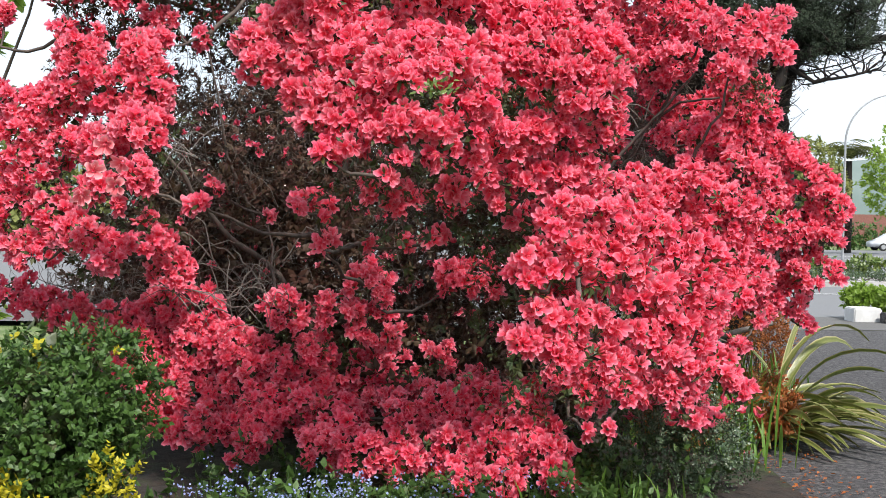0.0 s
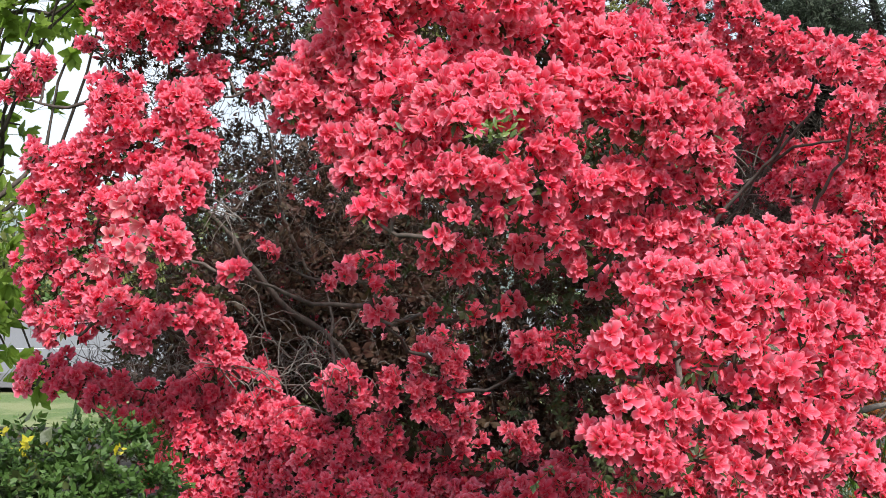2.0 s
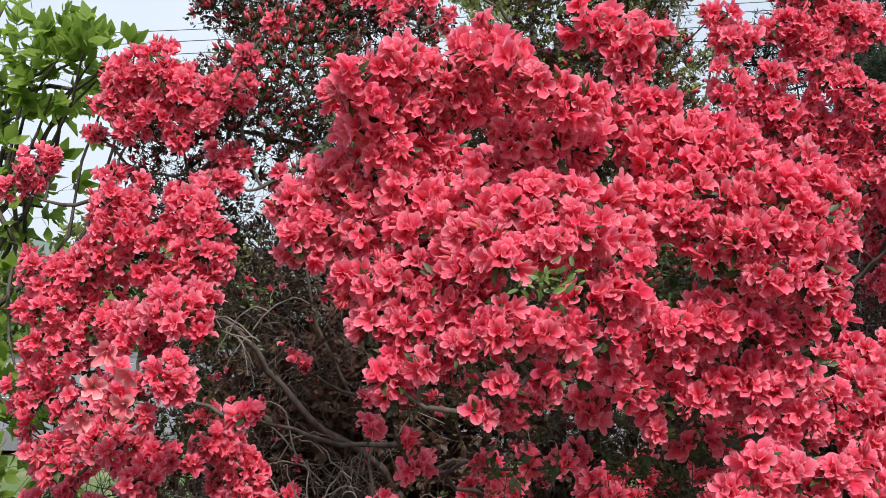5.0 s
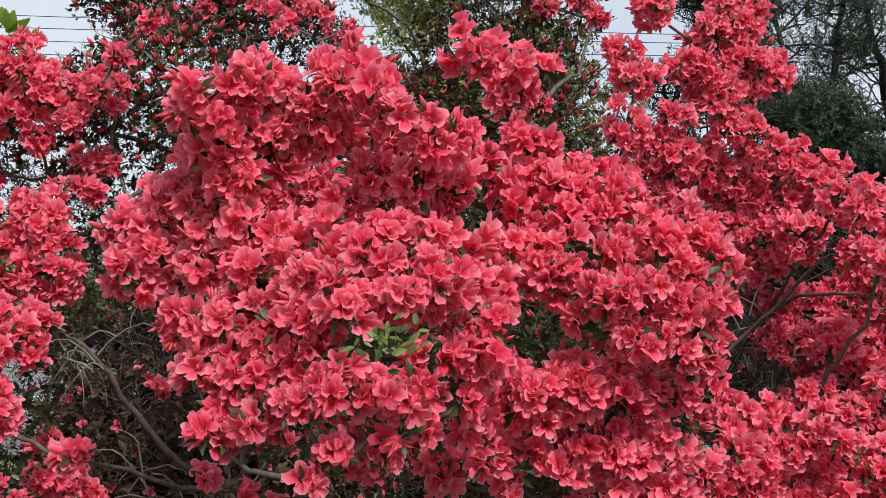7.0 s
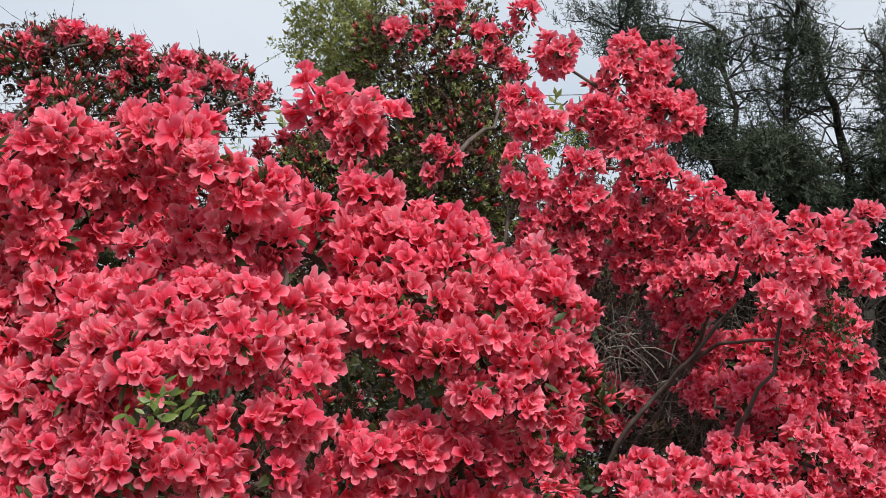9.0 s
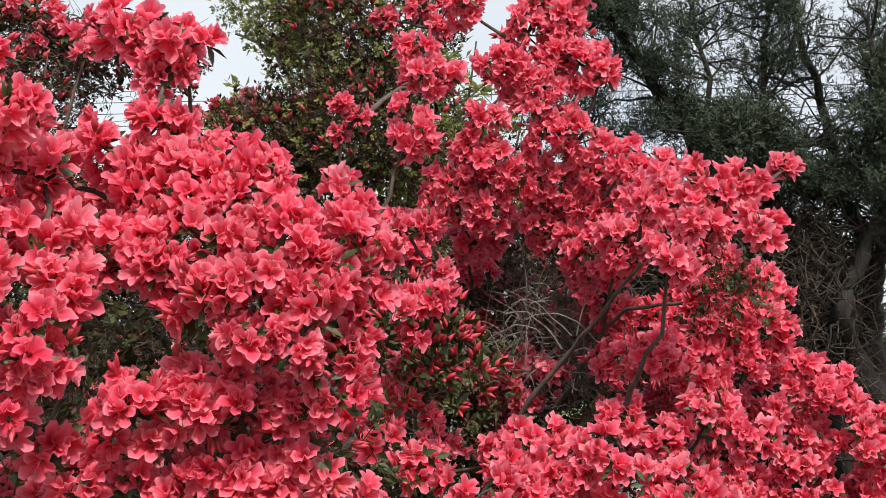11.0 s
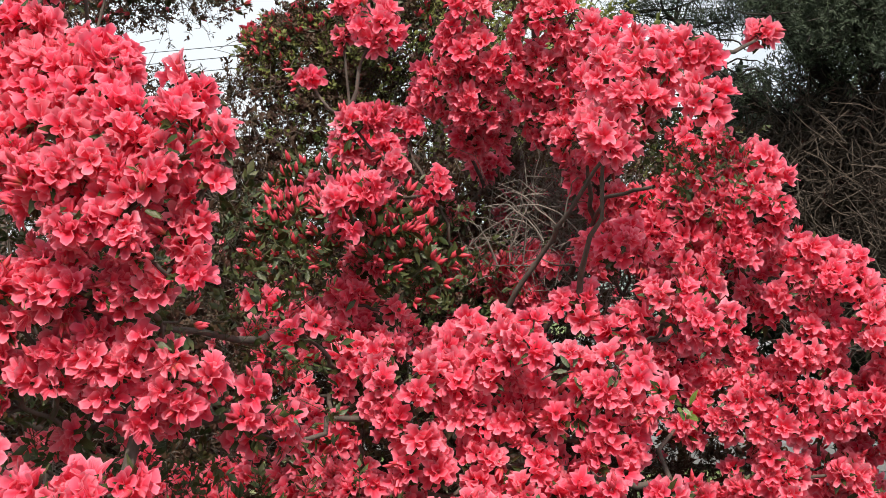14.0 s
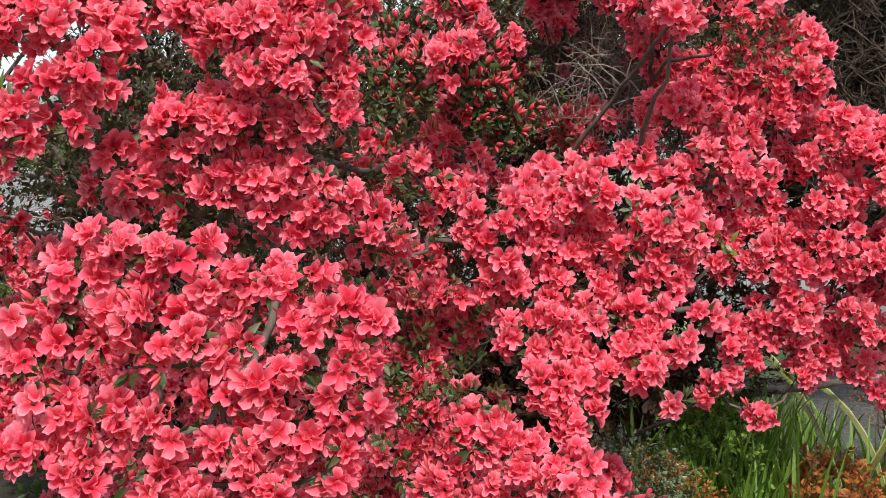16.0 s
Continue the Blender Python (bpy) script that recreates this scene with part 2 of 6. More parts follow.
def tube(soup, pts, radii, sides=6, vary=0.5, knob=0.0):
    pts, radii = np.asarray(pts, float), np.asarray(radii, float)
    d = unit(np.gradient(pts, axis=0))
    up = np.array([0.31, 0.17, 0.93]) if abs(d[0][2]) < 0.9 else np.array([1.0, 0.1, 0])
    a = unit(np.cross(d, up))
    b = np.cross(d, a)
    an = np.linspace(0, 2 * np.pi, sides, endpoint=False)
    r = radii[:, None] * (1 + knob * RNG.normal(size=(len(pts), sides)))
    v = pts[:, None] + r[..., None] * (np.cos(an)[None, :, None] * a[:, None] + np.sin(an)[None, :, None] * b[:, None])
    i = np.arange(len(pts) - 1)[:, None] * sides
    j, k = np.arange(sides)[None], (np.arange(sides)[None] + 1) % sides
    q = np.stack([i + j, i + k, i + sides + k, i + sides + j], -1).reshape(-1, 4)
    soup.add(v.reshape(-1, 3), np.concatenate([q[:, [0, 1, 2]], q[:, [0, 2, 3]]]), np.linspace(0, 1, len(pts)).repeat(sides), vary)


def wander(a, b, n=8, sag=0.0, jitter=0.04):
    """A crooked way from a to b."""
    a, b = np.asarray(a, float), np.asarray(b, float)
    s = np.linspace(0, 1, n)[:, None]
    p = a + (b - a) * s
    p[:, 2] += sag * (4 * s * (1 - s))[:, 0]
    j = RNG.normal(size=(n, 3)) * jitter * np.linalg.norm(b - a)
    j[0] = j[-1] = 0
    return p + (j + np.roll(j, 1, 0) + np.roll(j, -1, 0)) / 2 * np.sin(np.pi * s)


def grid_faces(rows, cols):
    i, j = np.meshgrid(np.arange(rows - 1), np.arange(cols - 1), indexing="ij")
    a = (i * cols + j).ravel()
    return np.concatenate([np.stack([a, a + 1, a + cols + 1], 1), np.stack([a, a + cols + 1, a + cols], 1)])


def flower(seed, detail=2, openness=1.0, stamens=True):
    """An azalea flower one unit across, facing +z: a funnel that opens into five pointed, ruffled lobes."""
    g = np.random.default_rng(seed)
    m = (4, 6, 8)[detail - 1]
    rings = [(0.12, 0.52, 1.0), (0.10, 0.45, 0.76, 1.0), (0.08, 0.36, 0.60, 0.83, 1.0)][detail - 1]
    u = np.linspace(-1, 1, m + 1)[:-1]                                      # across one lobe, from notch to notch
    lobe = np.clip(1 - np.abs(u) ** 2.4, 0, 1) ** 0.6                       # outline of a lobe
    blunt = 0.03 * np.exp(-(u / 0.2) ** 2)                                  # with a short point
    ang, rim, lift, side, wave, tint = [], [], [], [], [], []
    upper = g.integers(5)
    for k in range(5):
        grow, lean, twist, cup = 1 + g.normal() * 0.09, g.normal() * 0.11, g.normal() * 0.12, g.uniform(-0.05, 0.09)
        p1, p2, nw = g.uniform(0, 6.28), g.uniform(0, 6.28), g.uniform(2.2, 3.6)
        ang += list(np.radians(72 * k + u * 36 + g.normal() * 5 * (1 - np.abs(u))))
        rim += list((0.30 + 0.205 * lobe + blunt) * grow * (1 + g.normal(size=m) * 0.045))
        lift += list(lean * lobe + cup * (np.abs(u) ** 2 - 0.3))
        side += list(twist * u * lobe)
        wave += list(0.030 * np.sin(u * nw * 3.1 + p1) + 0.018 * np.sin(u * 9 + p2))
        tint += list(np.full(m, g.normal() * 0.06 - (0.10 if k == upper else 0.0)))
    ang, rim, lift, side, wave, tint = (np.array(a) for a in (ang, rim, lift, side, wave, tint))
    n = 5 * m
    back = g.uniform(0.02, 0.16)
    vs, ts = [], []
    for h in rings:
        wide = h ** (0.85 + 0.9 * (1 - openness))
        r = (0.055 + (rim - 0.055) * wide) * (0.55 + 0.45 * openness)
        z = -0.40 + 0.44 * h ** 0.70 - back * max(0.0, h - 0.62) ** 1.5 * 2.2 + (1 - openness) * 0.75 * h ** 1.2
        z = z + (lift + side) * h ** 2 + wave * h ** 3
        a = ang + 0.05 * g.normal(size=n) * (h > 0.95)
        vs.append(np.stack([np.cos(a) * r, np.sin(a) * r, z], 1))
        ts.append(np.clip(h ** 1.5 * (0.80 + 0.22 * (rim < 0.36)) + tint * h + 0.16 * (h > 0.95), 0, 1))
    a = np.arange(n)
    b = (a + 1) % n
    fs = [np.concatenate([np.stack([a, b, b + n], 1), np.stack([a, b + n, a + n], 1)]) + k * n for k in range(len(rings) - 1)]
    n *= len(rings)
    if stamens:
        tilt = g.uniform(0, 6.28)
        for k in range(6):
            a, q = tilt + g.normal() * 0.5, g.uniform(0.05, 0.20)
            p0 = np.array([0, 0, -0.3])
            p1 = np.array([q * np.cos(a), q * np.sin(a), 0.02])
            p2 = np.array([1.6 * q * np.cos(a), 1.6 * q * np.sin(a), 0.20 + 0.10 * g.random()])
            e = np.array([-np.sin(a), np.cos(a), 0]) * 0.007
            vs.append(np.array([p0 - e, p0 + e, p1 + e, p1 - e, p2 + e, p2 - e]))
            fs.append(np.array([[0, 1, 2], [0, 2, 3], [3, 2, 4], [3, 4, 5]]) + n)
            ts.append(np.array([0.2, 0.2, 0.7, 0.7, 1.0, 1.0]))
            n += 6
    return np.concatenate(vs), np.concatenate(fs), np.concatenate(ts)


def leaf_piece(width=0.36, fold=0.10, droop=0.15, rows=4):
    """A leaf one unit long along +y, facing +z."""
    s = np.linspace(0, 1, rows)[:, None]
    w = np.array([-1.0, 0, 1])[None]
    wide = width / 2 * np.sin(np.pi * (0.08 + 0.87 * s) ** 0.9)
    x, y, z = wide * w, s + 0 * w, fold * np.abs(w) * wide * 2 - droop * s ** 2
    return np.stack([x, y, z], -1).reshape(-1, 3), grid_faces(rows, 3), (0.25 + 0.75 * s + 0 * w).ravel() * np.array([1, 0.75, 1] * rows)


def bud_piece(sides=5):
    """A pointed bud one unit long along +z."""
    s = np.array([0, 0.12, 0.4, 0.72, 1.0])
    r = np.array([0.05, 0.12, 0.19, 0.12, 0.01])
    an = np.linspace(0, 2 * np.pi, sides, endpoint=False)
    v = np.stack([r[:, None] * np.cos(an + 0 * s[:, None]), r[:, None] * np.sin(an), s[:, None] + 0 * an], -1).reshape(-1, 3)
    i, j = np.meshgrid(np.arange(4), np.arange(sides), indexing="ij")
    a, b = (i * sides + j).ravel(), (i * sides + (j + 1) % sides).ravel()
    return v, np.concatenate([np.stack([a, b, b + sides], 1), np.stack([a, b + sides, a + sides], 1)]), np.repeat(s, sides)


FINE = [flower(k, 2, o, k % 2 == 0) for k, o in enumerate((1.0, 0.95, 0.88, 0.93, 0.82, 0.98, 0.64, 0.86, 1.0, 0.9, 0.76, 0.96))]
OPEN = [flower(40 + k, 3, o) for k, o in enumerate((1.0, 0.96, 0.9, 0.94, 0.86))]
PLAIN = [flower(20 + k, 1, o, False) for k, o in enumerate((1.0, 0.95, 0.88, 0.72))]
OVALP = leaf_piece(0.46, 0.08, 0.12)
LEAFP, SLIM, ROUND = leaf_piece(), leaf_piece(0.22, 0.1, 0.25), leaf_piece(0.62, 0.08, 0.2, 3)
TINY = leaf_piece(0.4, 0.12, 0.15, 3)
# the smallest leaves: a folded lozenge
WIDE = (np.array([[0, 0, 0], [0.30, 0.45, 0.05], [0, 0.5, 0], [-0.30, 0.45, 0.05], [0, 1, -0.08]], float), np.array([[0, 1, 2], [0, 2, 3], [1, 4, 2], [2, 4, 3]]), np.array([0.2, 1, 0.6, 1, 1]))
SMALL = (np.array([[0, 0, 0], [0.23, 0.5, 0.06], [-0.23, 0.5, 0.06], [0, 1, -0.08]], float), np.array([[0, 1, 3], [0, 3, 2]]), np.array([0.2, 1, 1, 1]))
BUDP = bud_piece()


def joined(pieces):
    v, f, t, n = [], [], [], 0
    for a, b, c in pieces:
        v.append(a), f.append(b + n), t.append(c)
        n += len(a)
    return np.concatenate(v), np.concatenate(f), np.concatenate(t)


def spray(seed, leaves=8, leaf=None, size=0.3, whorl=0.5, bare=0.0):
    """A twig one unit long along +z with leaves about its upper end."""
    g = np.random.default_rng(seed)
    got = []
    for k in range(leaves):
        h = 1 - whorl * g.random() ** 1.5
        a = g.uniform(0, 6.28)
        out = np.array([np.cos(a), np.sin(a), g.uniform(0.1, 0.9)])
        out /= np.linalg.norm(out)
        nn = np.cross(out, np.array([-np.sin(a), np.cos(a), 0])) * -1
        side = np.cross(out, nn)
        v, f, t = leaf
        m = np.stack([side, out, nn], 1) * size * g.uniform(0.7, 1.2)
        got.append((v @ m.T + np.array([0.02 * g.normal(), 0.02 * g.normal(), h]), f, t))
    r = 0.012
    an = np.array([0, 2.1, 4.2])
    ring = np.stack([np.cos(an), np.sin(an), 0 * an], 1)
    v = np.concatenate([ring * r, ring * r * 0.4 + [0, 0, 1]])
    f = np.array([[j, (j + 1) % 3, 3 + j] for j in range(3)] + [[(j + 1) % 3, 3 + (j + 1) % 3, 3 + j] for j in range(3)])
    got.append((v, f, np.zeros(6)))
    return joined(got)


SPRAYS = [spray(k, 8, SMALL, 0.26, 0.55) for k in range(6)]
NARROW = (SMALL[0] * np.array([0.5, 1.0, 1.0]), SMALL[1], SMALL[2])
SCALY = [spray(60 + k, 13, NARROW, 0.26, 0.95) for k in range(5)]
TUFTS = [spray(30 + k, 9, SMALL, 0.30, 0.95) for k in range(5)]


def shell(n):
    """n even directions, jittered."""
    k = np.arange(n) + 0.5
    z, a = 1 - 2 * k / n, k * 2.399963
    d = np.stack([np.sqrt(1 - z * z) * np.cos(a), np.sqrt(1 - z * z) * np.sin(a), z], 1)
    return unit(d + RNG.normal(size=(n, 3)) * 0.25 / np.sqrt(n / 12 + 1))


# ---- the azaleas ----
# Each flowering head is a rounded mass of trusses at a branch's end: x, y, z and radius.
HEADS = {}


def mass(bush, x, y, z, r, bloom=0.96):
    HEADS.setdefault(bush, []).append((x, y, z, r, bloom))


mass("front", -0.40, 3.43, 2.19, 0.062)
mass("front", -0.32, 3.50, 2.25, 0.059)
mass("front", -0.25, 3.55, 2.22, 0.065)
mass("front", -0.15, 3.52, 2.26, 0.054)
mass("front", -0.07, 3.49, 2.23, 0.058)
mass("front", 0.00, 3.44, 2.18, 0.051)
mass("front", 0.06, 3.46, 2.16, 0.057)
mass("front", -0.38, 3.49, 2.12, 0.064)
mass("front", -0.30, 3.54, 2.14, 0.070)
mass("front", -0.20, 3.57, 2.17, 0.055)
mass("front", -0.34, 3.52, 2.06, 0.064)
mass("front", -0.08, 3.57, 2.08, 0.035)
mass("front", 0.02, 3.51, 2.07, 0.040)
mass("front", 0.09, 3.57, 2.06, 0.041)
mass("front", -0.13, 3.57, 2.02, 0.039)
mass("front", -0.57, 3.57, 1.95, 0.066)
mass("front", -0.50, 3.58, 1.97, 0.061)
mass("front", -0.43, 3.54, 2.01, 0.054)
mass("front", -0.50, 3.58, 1.89, 0.066)
mass("front", -0.40, 3.54, 1.90, 0.065)
mass("front", -0.31, 3.51, 1.96, 0.064)
mass("front", -0.24, 3.52, 1.94, 0.064)
mass("front", -0.27, 3.44, 1.84, 0.061)
mass("front", -0.17, 3.40, 1.84, 0.065)
mass("front", -0.14, 3.48, 1.91, 0.057)
mass("front", -0.05, 3.42, 1.91, 0.060)
mass("front", 0.03, 3.46, 1.94, 0.056)
mass("front", 0.11, 3.56, 1.94, 0.064)
mass("front", 0.18, 3.61, 1.92, 0.049)
mass("front", 0.08, 3.41, 1.85, 0.055)
mass("front", 0.16, 3.52, 1.86, 0.052)
mass("front", -0.07, 3.32, 1.82, 0.053)
mass("front", 0.01, 3.33, 1.83, 0.046)
mass("front", -0.56, 3.54, 1.86, 0.049)
mass("front", -0.40, 3.47, 1.76, 0.063)
mass("front", -0.31, 3.42, 1.76, 0.061)
mass("front", -0.22, 3.38, 1.75, 0.060)
mass("front", -0.14, 3.33, 1.78, 0.053)
mass("front", -0.35, 3.39, 1.67, 0.055)
mass("front", -0.27, 3.38, 1.67, 0.064)
mass("front", -0.18, 3.36, 1.69, 0.059)
mass("front", -0.10, 3.30, 1.69, 0.043)
mass("front", -0.07, 3.30, 1.64, 0.049)
mass("front", -0.15, 3.30, 1.61, 0.057)
mass("front", -0.24, 3.32, 1.60, 0.043)
mass("front", -0.35, 3.36, 1.60, 0.044)
mass("front", 0.01, 3.34, 1.65, 0.056)
mass("front", 0.08, 3.37, 1.72, 0.044)
mass("front", 0.15, 3.43, 1.76, 0.055)
mass("front", 0.18, 3.45, 1.70, 0.050)
mass("front", 0.12, 3.41, 1.63, 0.045)
mass("front", 0.03, 3.36, 1.59, 0.048)
mass("front", -0.03, 3.32, 1.57, 0.043)
mass("front", -0.10, 3.28, 1.55, 0.039)
mass("front", -0.15, 3.27, 1.50, 0.039)
mass("front", -0.31, 3.32, 1.55, 0.037)
mass("front", 0.17, 3.70, 2.11, 0.057)
mass("front", 0.23, 3.73, 2.18, 0.052)
mass("front", 0.28, 3.73, 2.10, 0.063)
mass("front", 0.37, 3.74, 2.11, 0.052)
mass("front", 0.23, 3.69, 2.02, 0.057)
mass("front", 0.32, 3.70, 2.02, 0.062)
mass("front", 0.39, 3.70, 2.03, 0.056)
mass("front", 0.26, 3.65, 1.94, 0.061)
mass("front", 0.35, 3.65, 1.95, 0.061)
mass("front", 0.44, 3.67, 1.99, 0.055)
mass("front", 0.45, 3.72, 2.07, 0.045)
mass("front", 0.52, 3.66, 1.96, 0.055)
mass("front", 0.47, 3.63, 1.89, 0.065)
mass("front", 0.56, 3.65, 1.92, 0.055)
mass("front", 0.63, 3.64, 1.89, 0.035)
mass("front", 0.39, 3.61, 1.85, 0.059)
mass("front", 0.49, 3.61, 1.80, 0.059)
mass("front", 0.57, 3.62, 1.83, 0.054)
mass("front", 0.43, 3.61, 1.78, 0.054)
mass("front", 0.54, 3.59, 1.74, 0.040)
mass("front", 0.30, 3.61, 1.89, 0.049)
mass("front", 0.10, 3.87, 2.42, 0.052)
mass("front", 0.17, 3.87, 2.39, 0.055)
mass("front", 0.23, 3.86, 2.37, 0.051)
mass("front", 0.19, 3.83, 2.31, 0.036)
mass("front", 0.27, 3.58, 1.65, 0.048)
mass("front", 0.36, 3.64, 1.68, 0.054)
mass("front", 0.44, 3.66, 1.67, 0.055)
mass("front", 0.41, 3.70, 1.59, 0.061)
mass("front", 0.30, 3.64, 1.58, 0.054)
mass("front", 0.48, 3.69, 1.60, 0.050)
mass("front", 0.35, 3.69, 1.50, 0.061)
mass("front", 0.46, 3.72, 1.50, 0.067)
mass("front", 0.56, 3.71, 1.55, 0.055)
mass("front", 0.27, 3.66, 1.48, 0.055)
mass("front", 0.17, 3.59, 1.50, 0.051)
mass("front", 0.08, 3.69, 1.47, 0.050)
mass("front", 0.56, 3.74, 1.44, 0.062)
mass("front", 0.77, 4.33, 1.42, 0.070)
mass("front", 0.93, 4.50, 1.36, 0.073)
mass("front", 1.03, 4.48, 1.43, 0.058)
mass("front", 0.86, 4.54, 1.49, 0.060)
mass("front", -0.41, 3.83, 1.38, 0.044)
mass("front", -0.48, 3.82, 1.41, 0.036)
mass("front", -0.37, 3.95, 1.29, 0.045)
mass("front", 0.02, 4.06, 1.29, 0.052)
mass("front", -0.86, 3.97, 1.41, 0.034)
mass("front", -0.27, 4.16, 1.27, 0.041)
mass("front", -0.10, 4.12, 1.26, 0.033)
mass("front", 0.61, 3.73, 2.01, 0.048)
mass("front", 0.66, 3.72, 1.92, 0.041)
mass("front", 0.64, 3.71, 1.83, 0.045)
mass("front", 0.62, 3.67, 1.76, 0.043)
mass("front", 0.56, 3.60, 1.78, 0.045)
mass("front", 0.59, 3.63, 1.70, 0.036)
mass("front", 0.49, 3.56, 1.78, 0.041)
mass("front", 0.41, 3.56, 1.84, 0.043)
mass("front", 0.32, 3.62, 1.93, 0.045)
mass("front", 0.26, 3.62, 1.66, 0.049)
mass("front", 0.23, 3.62, 1.61, 0.044)
mass("front", 0.37, 3.63, 1.65, 0.053)
mass("front", 0.44, 3.65, 1.62, 0.044)
mass("front", 0.39, 3.67, 1.54, 0.054)
mass("front", 0.34, 3.67, 1.48, 0.054)
mass("front", 0.44, 3.69, 1.51, 0.054)
mass("front", 0.51, 3.71, 1.53, 0.045)
mass("front", 0.56, 3.74, 1.47, 0.050)
mass("front", 0.62, 3.74, 1.48, 0.044)
mass("front", 0.47, 3.72, 1.45, 0.054)
mass("front", 0.26, 3.69, 1.43, 0.054)
mass("front", 0.23, 3.65, 1.51, 0.045)
mass("front", 0.55, 3.66, 1.65, 0.042)
mass("front", 0.61, 3.67, 1.67, 0.035)
mass("front", 0.56, 3.70, 1.59, 0.040)
mass("front", 0.97, 4.42, 1.47, 0.072)
mass("front", 1.07, 4.40, 1.51, 0.065)
mass("front", 1.13, 4.43, 1.46, 0.071)
mass("front", 1.20, 4.45, 1.41, 0.071)
mass("front", 1.28, 4.45, 1.44, 0.071)
mass("front", 1.33, 4.45, 1.39, 0.053)
mass("front", 0.87, 4.39, 1.44, 0.062)
mass("front", 0.79, 4.39, 1.41, 0.057)
mass("front", 0.74, 4.35, 1.36, 0.061)
mass("front", 1.14, 4.45, 1.35, 0.071)
mass("front", 1.02, 4.46, 1.36, 0.072)
mass("front", 0.91, 4.43, 1.36, 0.079)
mass("front", 1.17, 4.46, 1.43, 0.064)
mass("front", 1.25, 4.46, 1.38, 0.070)
mass("front", 0.79, 4.34, 1.34, 0.071)
mass("front", 1.26, 4.45, 1.30, 0.063)
mass("front", 1.07, 4.46, 1.25, 0.079)
mass("front", 0.95, 4.43, 1.23, 0.079)
mass("front", 0.84, 4.35, 1.23, 0.068)
mass("front", 1.21, 4.41, 1.18, 0.083)
mass("front", 1.11, 4.38, 1.13, 0.084)
mass("front", 1.01, 4.36, 1.10, 0.084)
mass("front", 0.91, 4.30, 1.10, 0.070)
mass("front", 1.30, 4.36, 1.10, 0.061)
mass("front", 1.22, 4.31, 1.06, 0.067)
mass("front", 1.10, 4.26, 1.01, 0.070)
mass("front", 0.99, 4.22, 1.00, 0.070)
mass("front", 1.32, 4.30, 0.98, 0.051)
mass("front", 1.08, 4.21, 0.91, 0.064)
mass("front", 0.96, 4.16, 0.86, 0.064)
mass("front", 1.38, 4.41, 1.19, 0.030)
mass("front", 0.41, 3.18, 1.41, 0.043)
mass("front", 0.47, 3.20, 1.37, 0.057)
mass("front", 0.54, 3.23, 1.39, 0.053)
mass("front", 0.37, 3.16, 1.34, 0.053)
mass("front", 0.59, 3.24, 1.34, 0.046)
mass("front", 0.32, 3.14, 1.29, 0.053)
mass("front", 0.27, 3.12, 1.28, 0.048)
mass("front", 0.44, 3.18, 1.28, 0.057)
mass("front", 0.51, 3.21, 1.28, 0.057)
mass("front", 0.67, 3.28, 1.34, 0.050)
mass("front", 0.73, 3.30, 1.35, 0.046)
mass("front", 0.66, 3.27, 1.25, 0.058)
mass("front", 0.75, 3.31, 1.28, 0.058)
mass("front", 0.81, 3.33, 1.31, 0.050)
mass("front", 0.85, 3.34, 1.27, 0.046)
mass("front", 0.84, 3.33, 1.21, 0.050)
mass("front", 0.59, 3.24, 1.23, 0.058)
mass("front", 0.37, 3.16, 1.21, 0.058)
mass("front", 0.28, 3.13, 1.19, 0.058)
mass("front", 0.50, 3.20, 1.19, 0.058)
mass("front", 0.69, 3.27, 1.16, 0.058)
mass("front", 0.78, 3.31, 1.18, 0.058)
mass("front", 0.60, 3.24, 1.13, 0.058)
mass("front", 0.84, 3.32, 1.12, 0.046)
mass("front", 0.32, 3.14, 1.10, 0.058)
mass("front", 0.42, 3.17, 1.08, 0.058)
mass("front", 0.52, 3.21, 1.08, 0.058)
mass("front", 0.64, 3.25, 1.05, 0.058)
mass("front", 0.74, 3.28, 1.06, 0.058)
mass("front", 0.83, 3.30, 1.05, 0.040)
mass("front", 0.27, 3.11, 1.01, 0.058)
mass("front", 0.37, 3.14, 0.99, 0.058)
mass("front", 0.48, 3.18, 0.97, 0.058)
mass("front", 0.59, 3.22, 0.97, 0.058)
mass("front", 0.71, 3.26, 0.98, 0.058)
mass("front", 0.81, 3.29, 1.00, 0.040)
mass("front", 0.52, 4.49, 1.26, 0.074)
mass("front", 0.54, 4.54, 1.13, 0.081)
mass("front", 0.46, 4.48, 1.10, 0.074)
mass("front", 0.63, 4.52, 1.04, 0.074)
mass("front", 0.52, 4.46, 1.01, 0.080)
mass("front", 0.52, 4.35, 0.89, 0.072)
mass("front", 0.64, 4.39, 0.86, 0.077)
mass("front", 0.77, 4.42, 0.84, 0.071)
mass("front", 0.53, 4.33, 0.73, 0.082)
mass("front", 0.69, 4.38, 0.74, 0.077)
mass("front", 0.82, 4.42, 0.66, 0.071)
mass("front", 0.66, 4.36, 0.64, 0.071)
mass("front", 1.09, 4.51, 0.69, 0.062)
mass("front", 0.71, 4.51, 1.12, 0.064)
mass("front", 0.52, 3.73, 1.53, 0.057)
mass("front", 0.53, 3.81, 1.42, 0.051)
mass("front", 0.57, 3.96, 1.41, 0.061)
mass("front", 0.58, 4.02, 1.35, 0.053)
mass("front", 0.46, 3.74, 1.42, 0.051)
mass("front", 0.32, 3.83, 1.38, 0.048)
mass("front", 0.36, 3.66, 1.63, 0.061)
mass("front", 0.14, 3.55, 1.59, 0.044)
mass("front", -0.18, 3.97, 1.46, 0.067)
mass("front", -0.11, 4.10, 1.44, 0.070)
mass("tall", 0.89, 5.12, 2.89, 0.060)
